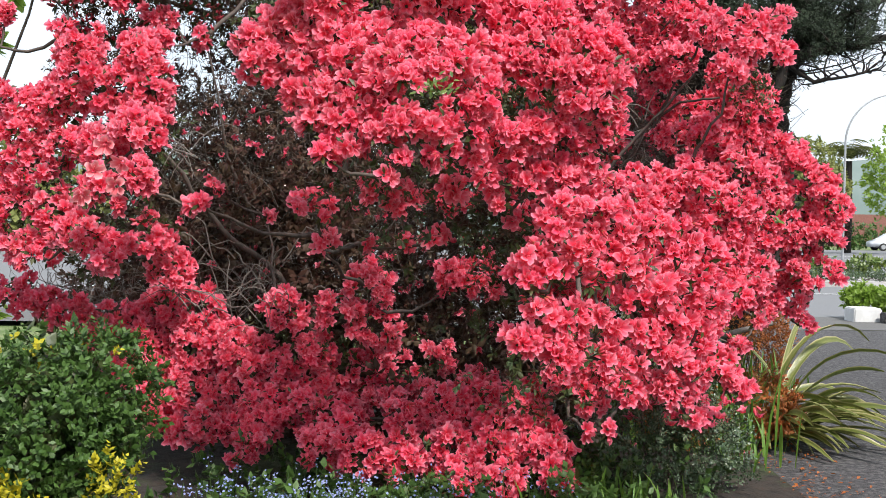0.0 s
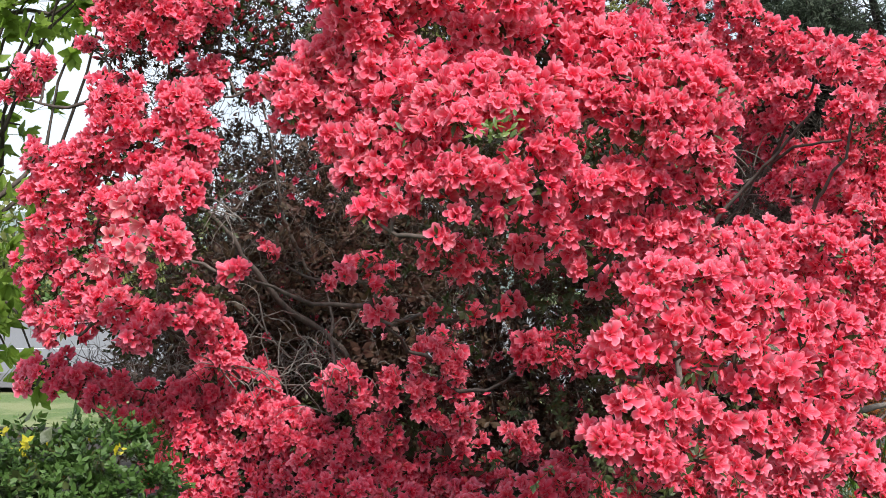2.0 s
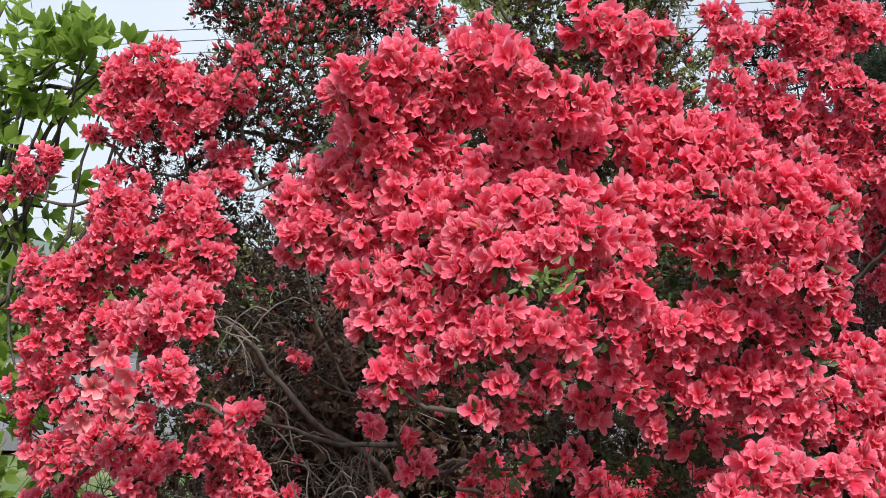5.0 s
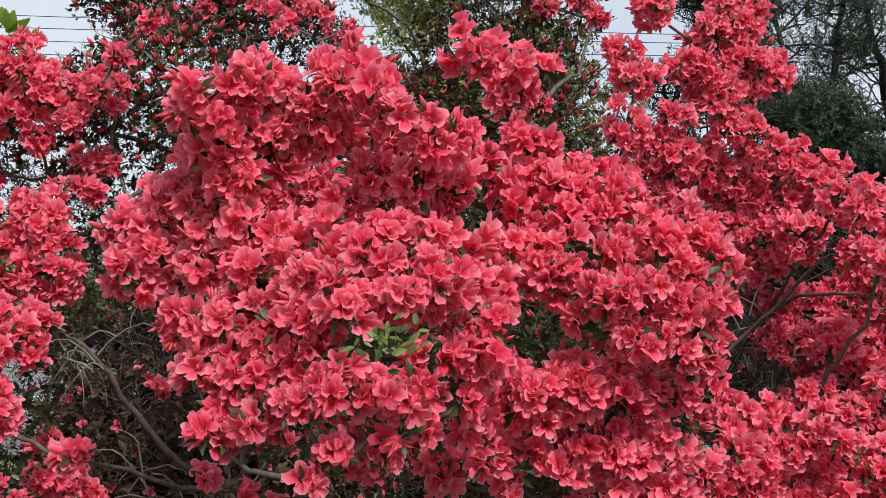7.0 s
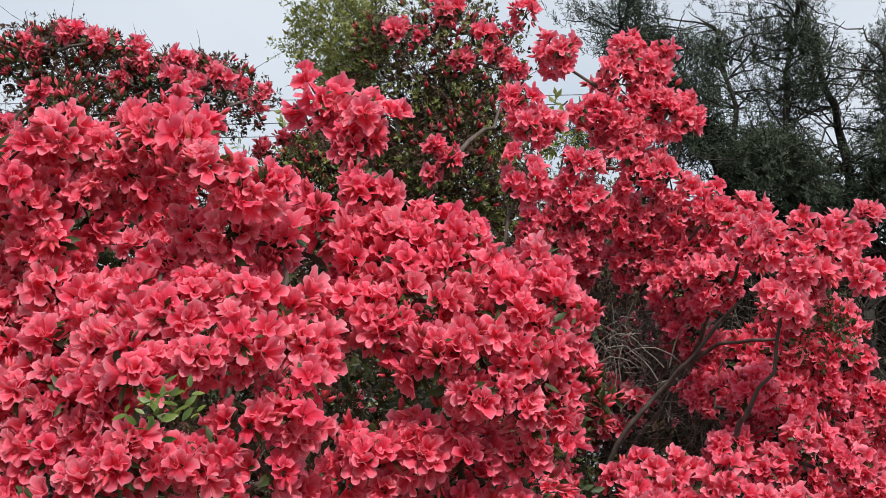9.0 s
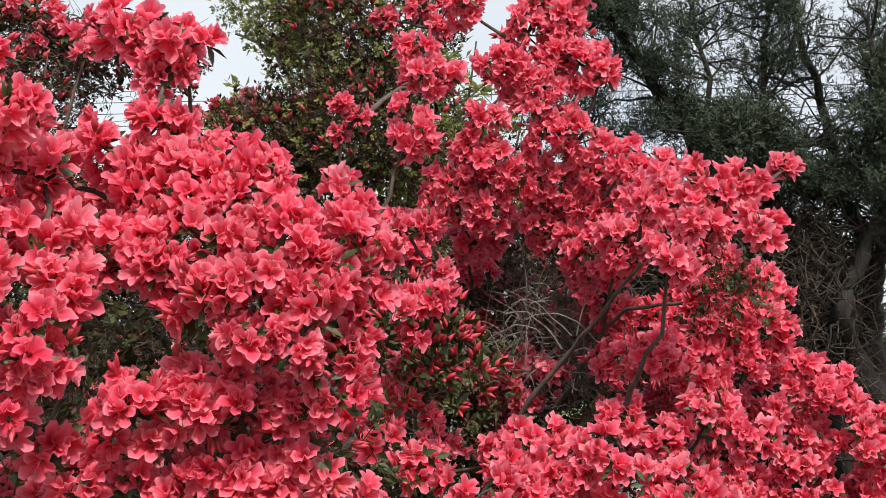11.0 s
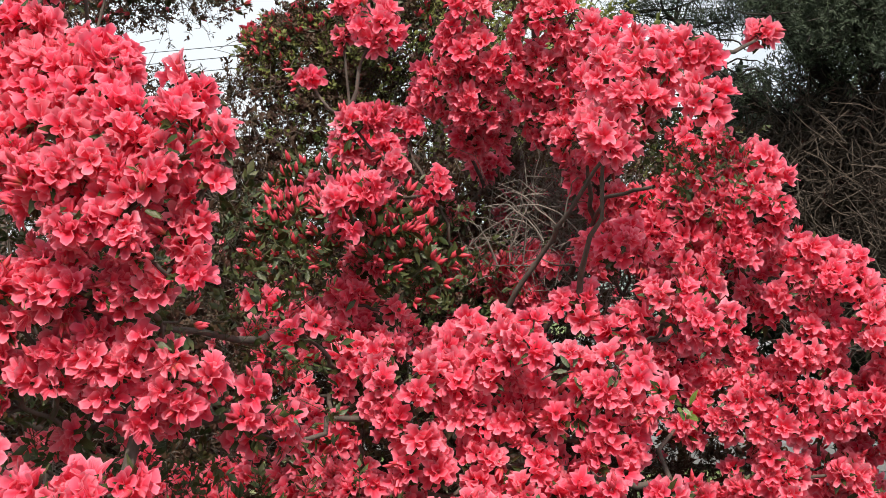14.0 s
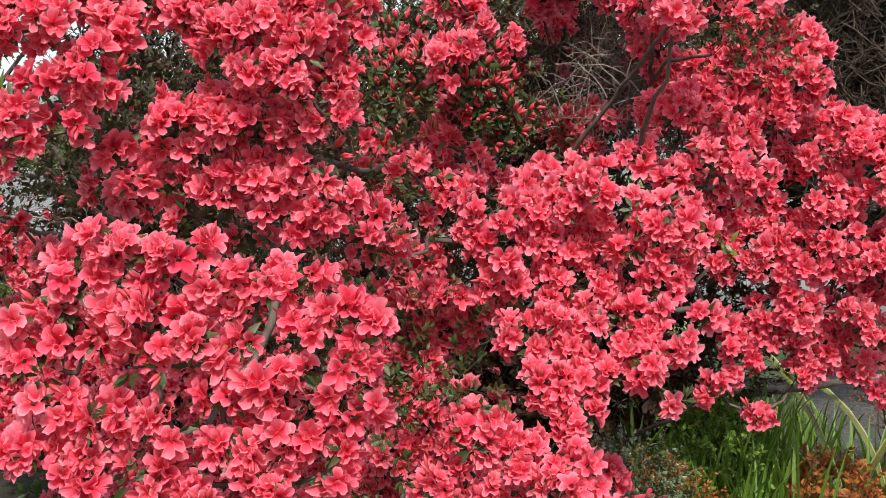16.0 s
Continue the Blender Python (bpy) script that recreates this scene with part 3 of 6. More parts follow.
mass("tall", 0.97, 5.13, 2.83, 0.066)
mass("tall", 0.85, 5.12, 2.79, 0.073)
mass("tall", 1.00, 5.12, 2.71, 0.080)
mass("tall", 0.79, 5.08, 2.68, 0.072)
mass("tall", 1.08, 5.11, 2.66, 0.055)
mass("tall", 0.88, 5.08, 2.62, 0.072)
mass("tall", 0.88, 5.06, 2.54, 0.048)
mass("tall", 1.02, 5.11, 2.90, 0.035)
mass("tall", 0.66, 5.10, 2.89, 0.063)
mass("tall", 0.94, 5.11, 2.48, 0.072)
mass("tall", 1.04, 5.16, 2.42, 0.080)
mass("tall", 1.13, 5.16, 2.37, 0.079)
mass("tall", 1.22, 5.15, 2.33, 0.072)
mass("tall", 1.30, 5.17, 2.37, 0.045)
mass("tall", 0.70, 5.07, 2.39, 0.071)
mass("tall", 0.79, 5.12, 2.34, 0.079)
mass("tall", 0.70, 5.15, 2.25, 0.095)
mass("tall", 0.60, 5.11, 2.29, 0.072)
mass("tall", 0.93, 5.21, 2.32, 0.091)
mass("tall", 1.03, 5.24, 2.24, 0.091)
mass("tall", 1.13, 5.18, 2.24, 0.083)
mass("tall", 0.91, 5.26, 2.21, 0.074)
mass("tall", 0.73, 5.02, 2.50, 0.047)
mass("tall", 1.16, 5.01, 2.11, 0.082)
mass("tall", 1.08, 5.14, 2.08, 0.082)
mass("tall", 1.02, 5.18, 2.12, 0.072)
mass("tall", 0.55, 4.77, 2.41, 0.063)
mass("tall", 0.57, 4.86, 2.58, 0.052)
mass("tall", 0.53, 4.88, 2.69, 0.040)
mass("tall", 0.62, 4.93, 2.61, 0.043)
mass("tall", 1.21, 4.73, 2.20, 0.063)
mass("tall", 1.25, 4.55, 2.16, 0.065)
mass("tall", 1.34, 4.55, 2.17, 0.065)
mass("tall", 1.31, 4.50, 2.09, 0.064)
mass("tall", 1.44, 4.58, 2.21, 0.043)
mass("tall", 1.47, 4.54, 2.09, 0.051)
mass("tall", 1.24, 4.47, 2.00, 0.049)
mass("tall", 1.10, 5.16, 1.95, 0.078)
mass("tall", 1.23, 5.14, 1.86, 0.084)
mass("tall", 1.34, 5.09, 1.88, 0.076)
mass("tall", 1.46, 5.09, 1.86, 0.082)
mass("tall", 1.55, 5.09, 1.82, 0.066)
mass("tall", 1.47, 5.05, 1.75, 0.068)
mass("tall", 1.37, 5.01, 1.70, 0.064)
mass("tall", 1.30, 5.08, 1.78, 0.076)
mass("tall", 1.41, 4.97, 1.65, 0.048)
mass("tall", 1.17, 5.16, 1.80, 0.061)
mass("tall", 0.93, 5.30, 1.74, 0.043)
mass("tall", 1.17, 5.37, 1.70, 0.039)
mass("tall", 0.83, 5.33, 1.63, 0.046)
mass("tall", 1.06, 5.27, 1.90, 0.053)
mass("tall", 1.03, 5.28, 2.01, 0.053)
mass("tall", 0.97, 4.61, 1.55, 0.051)
mass("tall", 0.82, 4.63, 1.49, 0.057)
mass("tall", 1.12, 4.67, 1.60, 0.052)
mass("tall", 1.23, 4.68, 1.55, 0.061)
mass("tall", 1.35, 4.72, 1.60, 0.067)
mass("tall", 1.45, 4.70, 1.55, 0.066)
mass("tall", 0.39, 3.62, 1.69, 0.049)
mass("tall", 0.46, 3.63, 1.64, 0.054)
mass("tall", 0.55, 4.28, 1.56, 0.046)
mass("tall", 1.47, 5.25, 1.47, 0.071)
mass("tall", 1.57, 5.27, 1.50, 0.071)
mass("tall", 1.66, 5.26, 1.59, 0.050)
mass("tall", 1.67, 5.29, 1.47, 0.077)
mass("tall", 1.79, 5.30, 1.47, 0.071)
mass("tall", 1.87, 5.32, 1.40, 0.071)
mass("tall", 1.59, 5.28, 1.37, 0.077)
mass("tall", 1.72, 5.31, 1.33, 0.085)
mass("tall", 1.84, 5.33, 1.28, 0.077)
mass("tall", 1.97, 5.34, 1.33, 0.065)
mass("tall", 1.52, 5.27, 1.30, 0.071)
mass("tall", 1.50, 5.24, 1.36, 0.079)
mass("tall", 1.62, 5.29, 1.45, 0.079)
mass("tall", 1.68, 5.30, 1.55, 0.051)
mass("tall", 1.73, 5.33, 1.40, 0.086)
mass("tall", 1.59, 5.27, 1.30, 0.086)
mass("tall", 1.47, 5.22, 1.26, 0.079)
mass("tall", 1.70, 5.31, 1.27, 0.086)
mass("tall", 1.82, 5.35, 1.35, 0.079)
mass("tall", 1.56, 5.25, 1.17, 0.079)
mass("tall", 1.69, 5.29, 1.14, 0.086)
mass("tall", 1.81, 5.33, 1.18, 0.079)
mass("tall", 1.50, 5.21, 1.07, 0.072)
mass("tall", 1.77, 5.31, 1.07, 0.079)
mass("tall", 1.57, 5.22, 1.02, 0.062)
mass("tall", 1.60, 5.22, 0.89, 0.062)
mass("tall", 1.40, 5.15, 0.94, 0.062)
mass("tall", 1.34, 5.12, 0.86, 0.055)
mass("tall", 1.49, 5.15, 0.77, 0.041)
mass("tall", 1.84, 5.30, 0.85, 0.055)
mass("tall", 1.17, 5.12, 1.51, 0.075)
mass("tall", 1.30, 5.15, 1.50, 0.071)
mass("tall", 1.74, 5.66, 1.75, 0.052)
mass("tall", 1.71, 5.62, 1.65, 0.041)
mass("tall", 0.40, 4.93, 1.52, 0.074, 0.85)
mass("tall", 0.60, 4.62, 1.48, 0.061, 0.85)
mass("tall", 0.48, 4.83, 1.65, 0.058, 0.85)
mass("tall", 0.49, 4.93, 1.93, 0.054, 0.85)
mass("tall", 0.48, 4.76, 2.09, 0.060, 0.85)
mass("tall", 0.55, 4.82, 2.06, 0.044, 0.85)
mass("tall", 0.67, 5.40, 1.69, 0.093, 0.85)
mass("tall", 0.79, 5.35, 1.72, 0.076, 0.85)
mass("tall", 0.74, 5.44, 1.58, 0.062, 0.85)
mass("front", 1.32, 5.25, 1.61, 0.105)
mass("front", 1.49, 5.25, 1.64, 0.095)
mass("front", 1.62, 5.25, 1.65, 0.105)
mass("front", 1.76, 5.24, 1.65, 0.095)
mass("front", 1.84, 5.23, 1.54, 0.105)
mass("front", 1.94, 5.20, 1.43, 0.080)
mass("front", 1.65, 5.24, 1.48, 0.115)
mass("front", 1.32, 5.23, 1.45, 0.105)
mass("front", 1.43, 5.22, 1.29, 0.115)
mass("front", 1.62, 5.22, 1.29, 0.115)
mass("front", 1.78, 5.20, 1.29, 0.095)
mass("front", 1.59, 5.19, 1.12, 0.080)
mass("front", 1.75, 5.17, 1.15, 0.055)
mass("front", 1.83, 5.16, 1.07, 0.042)
mass("front", 1.94, 5.17, 1.13, 0.050)
mass("front", 1.70, 5.23, 1.73, 0.065)
mass("front", 1.92, 5.19, 1.29, 0.080)
mass("front", 1.32, 5.21, 1.28, 0.095)
mass("front", 1.01, 4.56, 1.44, 0.078)
mass("front", 0.91, 4.59, 1.51, 0.088)
mass("front", 1.21, 4.82, 1.75, 0.069)
mass("front", 1.12, 5.08, 1.74, 0.073)
mass("front", 1.52, 5.10, 1.88, 0.088)
mass("front", 1.40, 5.09, 2.01, 0.097)
mass("front", 1.54, 5.09, 1.96, 0.073)
mass("front", -1.42, 4.47, 2.01, 0.101)
mass("front", -1.46, 4.46, 1.89, 0.088)
mass("front", -1.32, 4.45, 1.87, 0.088)
mass("front", -1.16, 4.44, 2.01, 0.084)
mass("front", -1.13, 4.43, 1.87, 0.088)
mass("front", -1.56, 4.47, 1.82, 0.089)
mass("front", -1.70, 4.47, 1.80, 0.080)
mass("front", -1.67, 4.47, 1.69, 0.089)
mass("front", -1.10, 4.15, 1.69, 0.094)
mass("front", -1.26, 4.25, 1.63, 0.096)
mass("front", -1.49, 4.47, 1.64, 0.101)
mass("front", -1.63, 4.48, 1.55, 0.101)
mass("front", -1.08, 4.00, 1.49, 0.079)
mass("front", -1.21, 4.02, 1.45, 0.080)
mass("front", -1.70, 4.47, 1.41, 0.101)
mass("front", -1.55, 4.46, 1.36, 0.089)
mass("front", -1.39, 4.31, 1.27, 0.098)
mass("front", -1.62, 4.46, 1.20, 0.089)
mass("front", -1.24, 4.19, 1.17, 0.064)
mass("front", -1.17, 4.60, 1.25, 0.092)
mass("front", -1.12, 4.69, 1.12, 0.080)
mass("front", -1.20, 4.28, 1.23, 0.073)
mass("front", -1.69, 4.46, 1.27, 0.085)
mass("front", -1.84, 4.78, 0.98, 0.082)
mass("front", -1.71, 4.77, 0.96, 0.082)
mass("front", -1.59, 4.77, 0.91, 0.086)
mass("front", -1.47, 4.78, 0.84, 0.087)
mass("front", -1.18, 4.95, 0.95, 0.099)
mass("front", -1.03, 4.93, 0.90, 0.099)
mass("front", -1.30, 4.88, 0.83, 0.107)
mass("front", -1.09, 4.89, 0.75, 0.116)
mass("front", -1.30, 4.82, 0.66, 0.106)
mass("front", -0.91, 4.88, 0.78, 0.098)
mass("front", -0.83, 4.85, 0.68, 0.106)
mass("front", -1.13, 4.83, 0.58, 0.106)
mass("front", -0.90, 4.84, 0.56, 0.106)
mass("front", -0.70, 4.85, 0.68, 0.097)
mass("front", -1.19, 4.78, 0.46, 0.096)
mass("front", -1.05, 4.72, 0.40, 0.072)
mass("front", -0.93, 4.72, 0.43, 0.095)
mass("front", -0.73, 4.68, 0.48, 0.103)
mass("front", -0.76, 4.57, 0.39, 0.070)
mass("front", -0.55, 4.87, 0.76, 0.107)
mass("front", -0.51, 4.93, 0.60, 0.099)
mass("front", -0.66, 4.86, 0.91, 0.093)
mass("front", -0.43, 4.86, 0.92, 0.097)
mass("front", -0.27, 4.84, 1.05, 0.088)
mass("front", -0.25, 4.90, 0.86, 0.098)
mass("front", -0.55, 4.67, 0.54, 0.080)
mass("front", -0.40, 4.67, 0.49, 0.094)
mass("front", -0.28, 5.05, 0.63, 0.092)
mass("front", -0.15, 5.06, 0.58, 0.087)
mass("front", -0.30, 5.03, 0.48, 0.101)
mass("front", -0.08, 4.57, 0.51, 0.101)
mass("front", 0.06, 4.57, 0.54, 0.101)
mass("front", 0.20, 4.57, 0.54, 0.101)
mass("front", -0.46, 4.46, 0.39, 0.090)
mass("front", -0.26, 4.37, 0.41, 0.096)
mass("front", -0.08, 4.36, 0.39, 0.096)
mass("front", 0.11, 4.36, 0.39, 0.096)
mass("front", 0.27, 4.36, 0.44, 0.096)
mass("front", 0.41, 4.46, 0.54, 0.098)
mass("front", 0.47, 4.35, 0.42, 0.088)
mass("front", 0.30, 4.20, 0.34, 0.085)
mass("front", 0.50, 4.19, 0.35, 0.073)
mass("front", 0.15, 4.19, 0.32, 0.073)
mass("front", 0.04, 5.09, 0.68, 0.073)
mass("front", 0.25, 4.93, 0.58, 0.085)
mass("front", -0.52, 4.38, 1.45, 0.050)
mass("front", -0.45, 4.38, 1.40, 0.054)
mass("front", -0.46, 4.37, 1.25, 0.042)
mass("front", -1.01, 5.04, 1.48, 0.036)
mass("front", -0.76, 5.03, 1.37, 0.034)
mass("front", 0.96, 4.09, 0.83, 0.082)
mass("front", 1.09, 4.09, 0.79, 0.082)
mass("front", 1.19, 4.08, 0.71, 0.063)
mass("front", 1.02, 4.08, 0.62, 0.051)
mass("front", 0.76, 4.08, 0.73, 0.082)
mass("front", 0.92, 4.09, 0.72, 0.082)
mass("front", 0.67, 4.03, 0.58, 0.029)
mass("front", 0.59, 4.03, 0.58, 0.029)
mass("front", 0.85, 4.08, 0.88, 0.082)
mass("front", 0.20, 4.61, 1.09, 0.092)
mass("front", 0.10, 4.59, 1.09, 0.075)
mass("back", -1.97, 4.85, 2.21, 0.064, 0.85)
mass("back", -2.02, 4.83, 2.14, 0.044, 0.85)
mass("back", -1.56, 4.93, 2.50, 0.088, 0.85)
mass("back", -1.36, 4.97, 2.49, 0.088, 0.85)
mass("back", -1.23, 4.98, 2.52, 0.072, 0.85)
mass("back", -1.28, 4.97, 2.25, 0.052, 0.85)
mass("back", -1.17, 4.99, 2.26, 0.048, 0.85)
mass("back", -1.04, 5.02, 2.18, 0.048, 0.85)
mass("back", -1.62, 4.91, 2.54, 0.072, 0.85)
mass("back", -1.88, 4.85, 2.26, 0.040, 0.85)
mass("back", -1.57, 4.90, 2.21, 0.028, 0.85)
mass("back", -1.73, 4.87, 2.35, 0.028, 0.85)
mass("back", -1.55, 4.78, 2.52, 0.080, 0.85)
mass("back", -1.43, 4.79, 2.56, 0.077, 0.85)
mass("back", -1.38, 4.79, 2.48, 0.070, 0.85)
mass("back", -1.49, 4.79, 2.41, 0.070, 0.85)
mass("back", -1.28, 4.80, 2.39, 0.052, 0.85)
mass("back", -1.60, 4.77, 2.44, 0.063, 0.85)
mass("back", -1.37, 4.79, 2.31, 0.038, 0.85)
mass("back", -1.27, 4.81, 2.15, 0.042, 0.85)
mass("back", -1.18, 4.81, 2.15, 0.028, 0.85)
mass("back", -1.61, 4.77, 2.19, 0.028, 0.85)
mass("back", -1.19, 4.79, 2.48, 0.031, 0.85)
mass("back", -0.67, 5.23, 2.84, 0.043, 0.85)
mass("back", -0.55, 5.24, 2.87, 0.039, 0.85)
mass("back", -1.02, 4.79, 2.71, 0.021, 0.85)
mass("back", -1.12, 4.78, 2.59, 0.021, 0.85)
mass("back", -1.54, 4.77, 2.33, 0.038, 0.85)
mass("back", -1.17, 5.60, 3.15, 0.046, 0.7)
mass("back", -1.05, 5.62, 3.11, 0.050, 0.7)
mass("back", -0.96, 5.63, 3.08, 0.046, 0.7)
mass("back", -0.83, 5.64, 3.06, 0.046, 0.7)
mass("back", -0.69, 5.66, 3.03, 0.050, 0.7)
mass("back", -0.55, 5.68, 2.93, 0.050, 0.7)
mass("back", -1.30, 5.58, 3.19, 0.033, 0.7)
mass("back", -1.44, 5.57, 3.12, 0.033, 0.7)
mass("back", -0.89, 5.63, 3.01, 0.033, 0.7)
mass("back", -1.10, 5.62, 2.99, 0.029, 0.7)
mass("back", -0.78, 5.64, 2.99, 0.029, 0.7)
mass("rear", 0.38, 5.65, 3.13, 0.053, 0.7)
mass("rear", 0.54, 5.65, 3.22, 0.053, 0.7)
mass("rear", 0.23, 5.62, 3.24, 0.049, 0.7)
mass("rear", 0.12, 5.61, 3.17, 0.049, 0.7)
mass("rear", 0.03, 5.60, 3.17, 0.033, 0.7)
mass("rear", 0.30, 5.64, 3.04, 0.029, 0.7)
mass("rear", 0.43, 5.65, 3.08, 0.033, 0.7)
mass("rear", 0.50, 5.66, 3.01, 0.029, 0.7)
mass("rear", 0.28, 5.28, 2.57, 0.024, 0.7)
mass("rear", 0.21, 5.28, 2.52, 0.018, 0.7)
mass("rear", 0.22, 5.27, 2.62, 0.017, 0.7)
mass("tall", 0.35, 4.72, 2.27, 0.038, 0.9)
mass("tall", 0.58, 4.55, 2.07, 0.046, 0.9)
mass("tall", 0.62, 4.56, 2.11, 0.029, 0.9)
mass("tall", 0.66, 4.61, 1.99, 0.027, 0.9)
mass("tall", 0.61, 4.41, 1.86, 0.051, 0.9)
mass("tall", 0.66, 4.42, 1.90, 0.038, 0.9)
mass("tall", 0.56, 4.61, 1.71, 0.044, 0.9)
mass("tall", 0.53, 4.60, 1.63, 0.046, 0.9)
mass("tall", 0.60, 4.72, 1.61, 0.036, 0.9)
mass("tall", 0.18, 5.13, 1.58, 0.066, 0.9)
mass("tall", 0.08, 5.09, 1.58, 0.056, 0.9)
mass("tall", 0.64, 4.48, 1.48, 0.051, 0.9)
mass("tall", 0.57, 4.45, 1.46, 0.043, 0.9)
mass("tall", 0.59, 4.73, 1.49, 0.042, 0.9)
mass("tall", 0.63, 4.86, 1.54, 0.044, 0.9)
mass("tall", 0.19, 5.03, 1.44, 0.051, 0.9)
mass("tall", 0.07, 5.10, 1.44, 0.059, 0.9)
mass("tall", 0.40, 4.68, 1.37, 0.048, 0.9)
mass("tall", 0.45, 4.50, 1.32, 0.060, 0.9)
mass("tall", 0.45, 4.69, 1.39, 0.037, 0.9)
mass("tall", 0.52, 4.52, 1.27, 0.052, 0.9)
mass("tall", 0.51, 4.41, 1.23, 0.051, 0.9)
mass("tall", 0.66, 4.37, 1.34, 0.056, 0.9)
mass("tall", 0.77, 4.34, 1.38, 0.055, 0.9)
mass("tall", 0.67, 4.36, 1.19, 0.049, 0.9)
mass("tall", 0.59, 4.34, 1.19, 0.049, 0.9)
mass("tall", 0.66, 5.26, 2.14, 0.059, 0.9)
mass("tall", 0.74, 5.29, 2.19, 0.066, 0.9)
mass("tall", 0.67, 5.48, 2.09, 0.063, 0.9)
mass("tall", 0.57, 5.45, 1.92, 0.045, 0.9)
mass("tall", 0.57, 5.13, 1.97, 0.042, 0.9)
mass("tall", 0.50, 5.12, 2.18, 0.048, 0.9)
mass("tall", 0.69, 5.60, 1.90, 0.043, 0.9)
mass("tall", 0.49, 5.45, 1.65, 0.063, 0.9)
mass("tall", 0.65, 5.51, 1.71, 0.077, 0.9)
mass("tall", 0.77, 5.54, 1.73, 0.063, 0.9)
mass("tall", 0.71, 5.52, 1.60, 0.052, 0.9)
mass("tall", 0.57, 5.47, 1.75, 0.063, 0.9)
mass("tall", 0.46, 4.27, 1.62, 0.041, 0.9)
mass("tall", 0.22, 4.90, 1.93, 0.040, 0.9)
mass("tall", 0.30, 4.92, 1.97, 0.037, 0.9)
mass("tall", 0.38, 4.36, 1.40, 0.046, 0.9)
mass("tall", 0.38, 4.35, 1.55, 0.043, 0.9)
mass("front", -0.50, 3.69, 2.20, 0.054)
mass("front", -0.41, 3.66, 2.17, 0.064)
mass("front", -0.14, 3.70, 2.19, 0.048)
mass("front", -0.18, 3.69, 2.25, 0.048)
mass("front", -0.04, 3.72, 2.17, 0.049)
mass("front", 0.02, 3.72, 2.11, 0.048)
mass("front", -0.12, 3.70, 2.32, 0.049)
mass("front", -0.41, 4.17, 2.11, 0.055)
mass("front", -0.33, 4.17, 2.12, 0.055)
mass("front", -0.22, 4.16, 2.08, 0.054)
mass("front", -0.06, 4.21, 2.12, 0.050)
mass("front", -0.50, 4.19, 2.18, 0.048)
mass("front", -0.18, 4.20, 2.12, 0.047)
mass("front", -0.39, 4.18, 2.21, 0.040)
mass("tall", 1.58, 4.85, 2.30, 0.020)
mass("tall", 1.66, 5.26, 1.01, 0.068)
mass("tall", 1.81, 5.31, 0.99, 0.075)
mass("tall", 1.76, 5.27, 0.93, 0.051)
mass("tall", 1.63, 5.23, 0.93, 0.058)
mass("tall", 1.38, 5.15, 1.05, 0.051)
mass("tall", 1.43, 5.17, 1.00, 0.051)
mass("rear", -0.46, 6.21, 2.83, 0.054, 0.8)
mass("rear", -0.35, 6.22, 2.85, 0.031, 0.8)
mass("rear", -0.14, 6.26, 2.87, 0.045, 0.8)
mass("rear", -0.20, 6.23, 2.88, 0.027, 0.8)
mass("rear", -0.15, 6.28, 2.63, 0.045, 0.8)
mass("rear", -0.40, 6.20, 2.91, 0.027, 0.8)
mass("rear", -0.55, 6.18, 2.86, 0.031, 0.8)
mass("rear", -0.64, 6.17, 2.81, 0.027, 0.8)
mass("rear", -0.25, 6.24, 2.69, 0.022, 0.8)
mass("rear", 0.07, 6.27, 2.98, 0.031, 0.8)

EVERY = np.array([h for some in HEADS.values() for h in some])


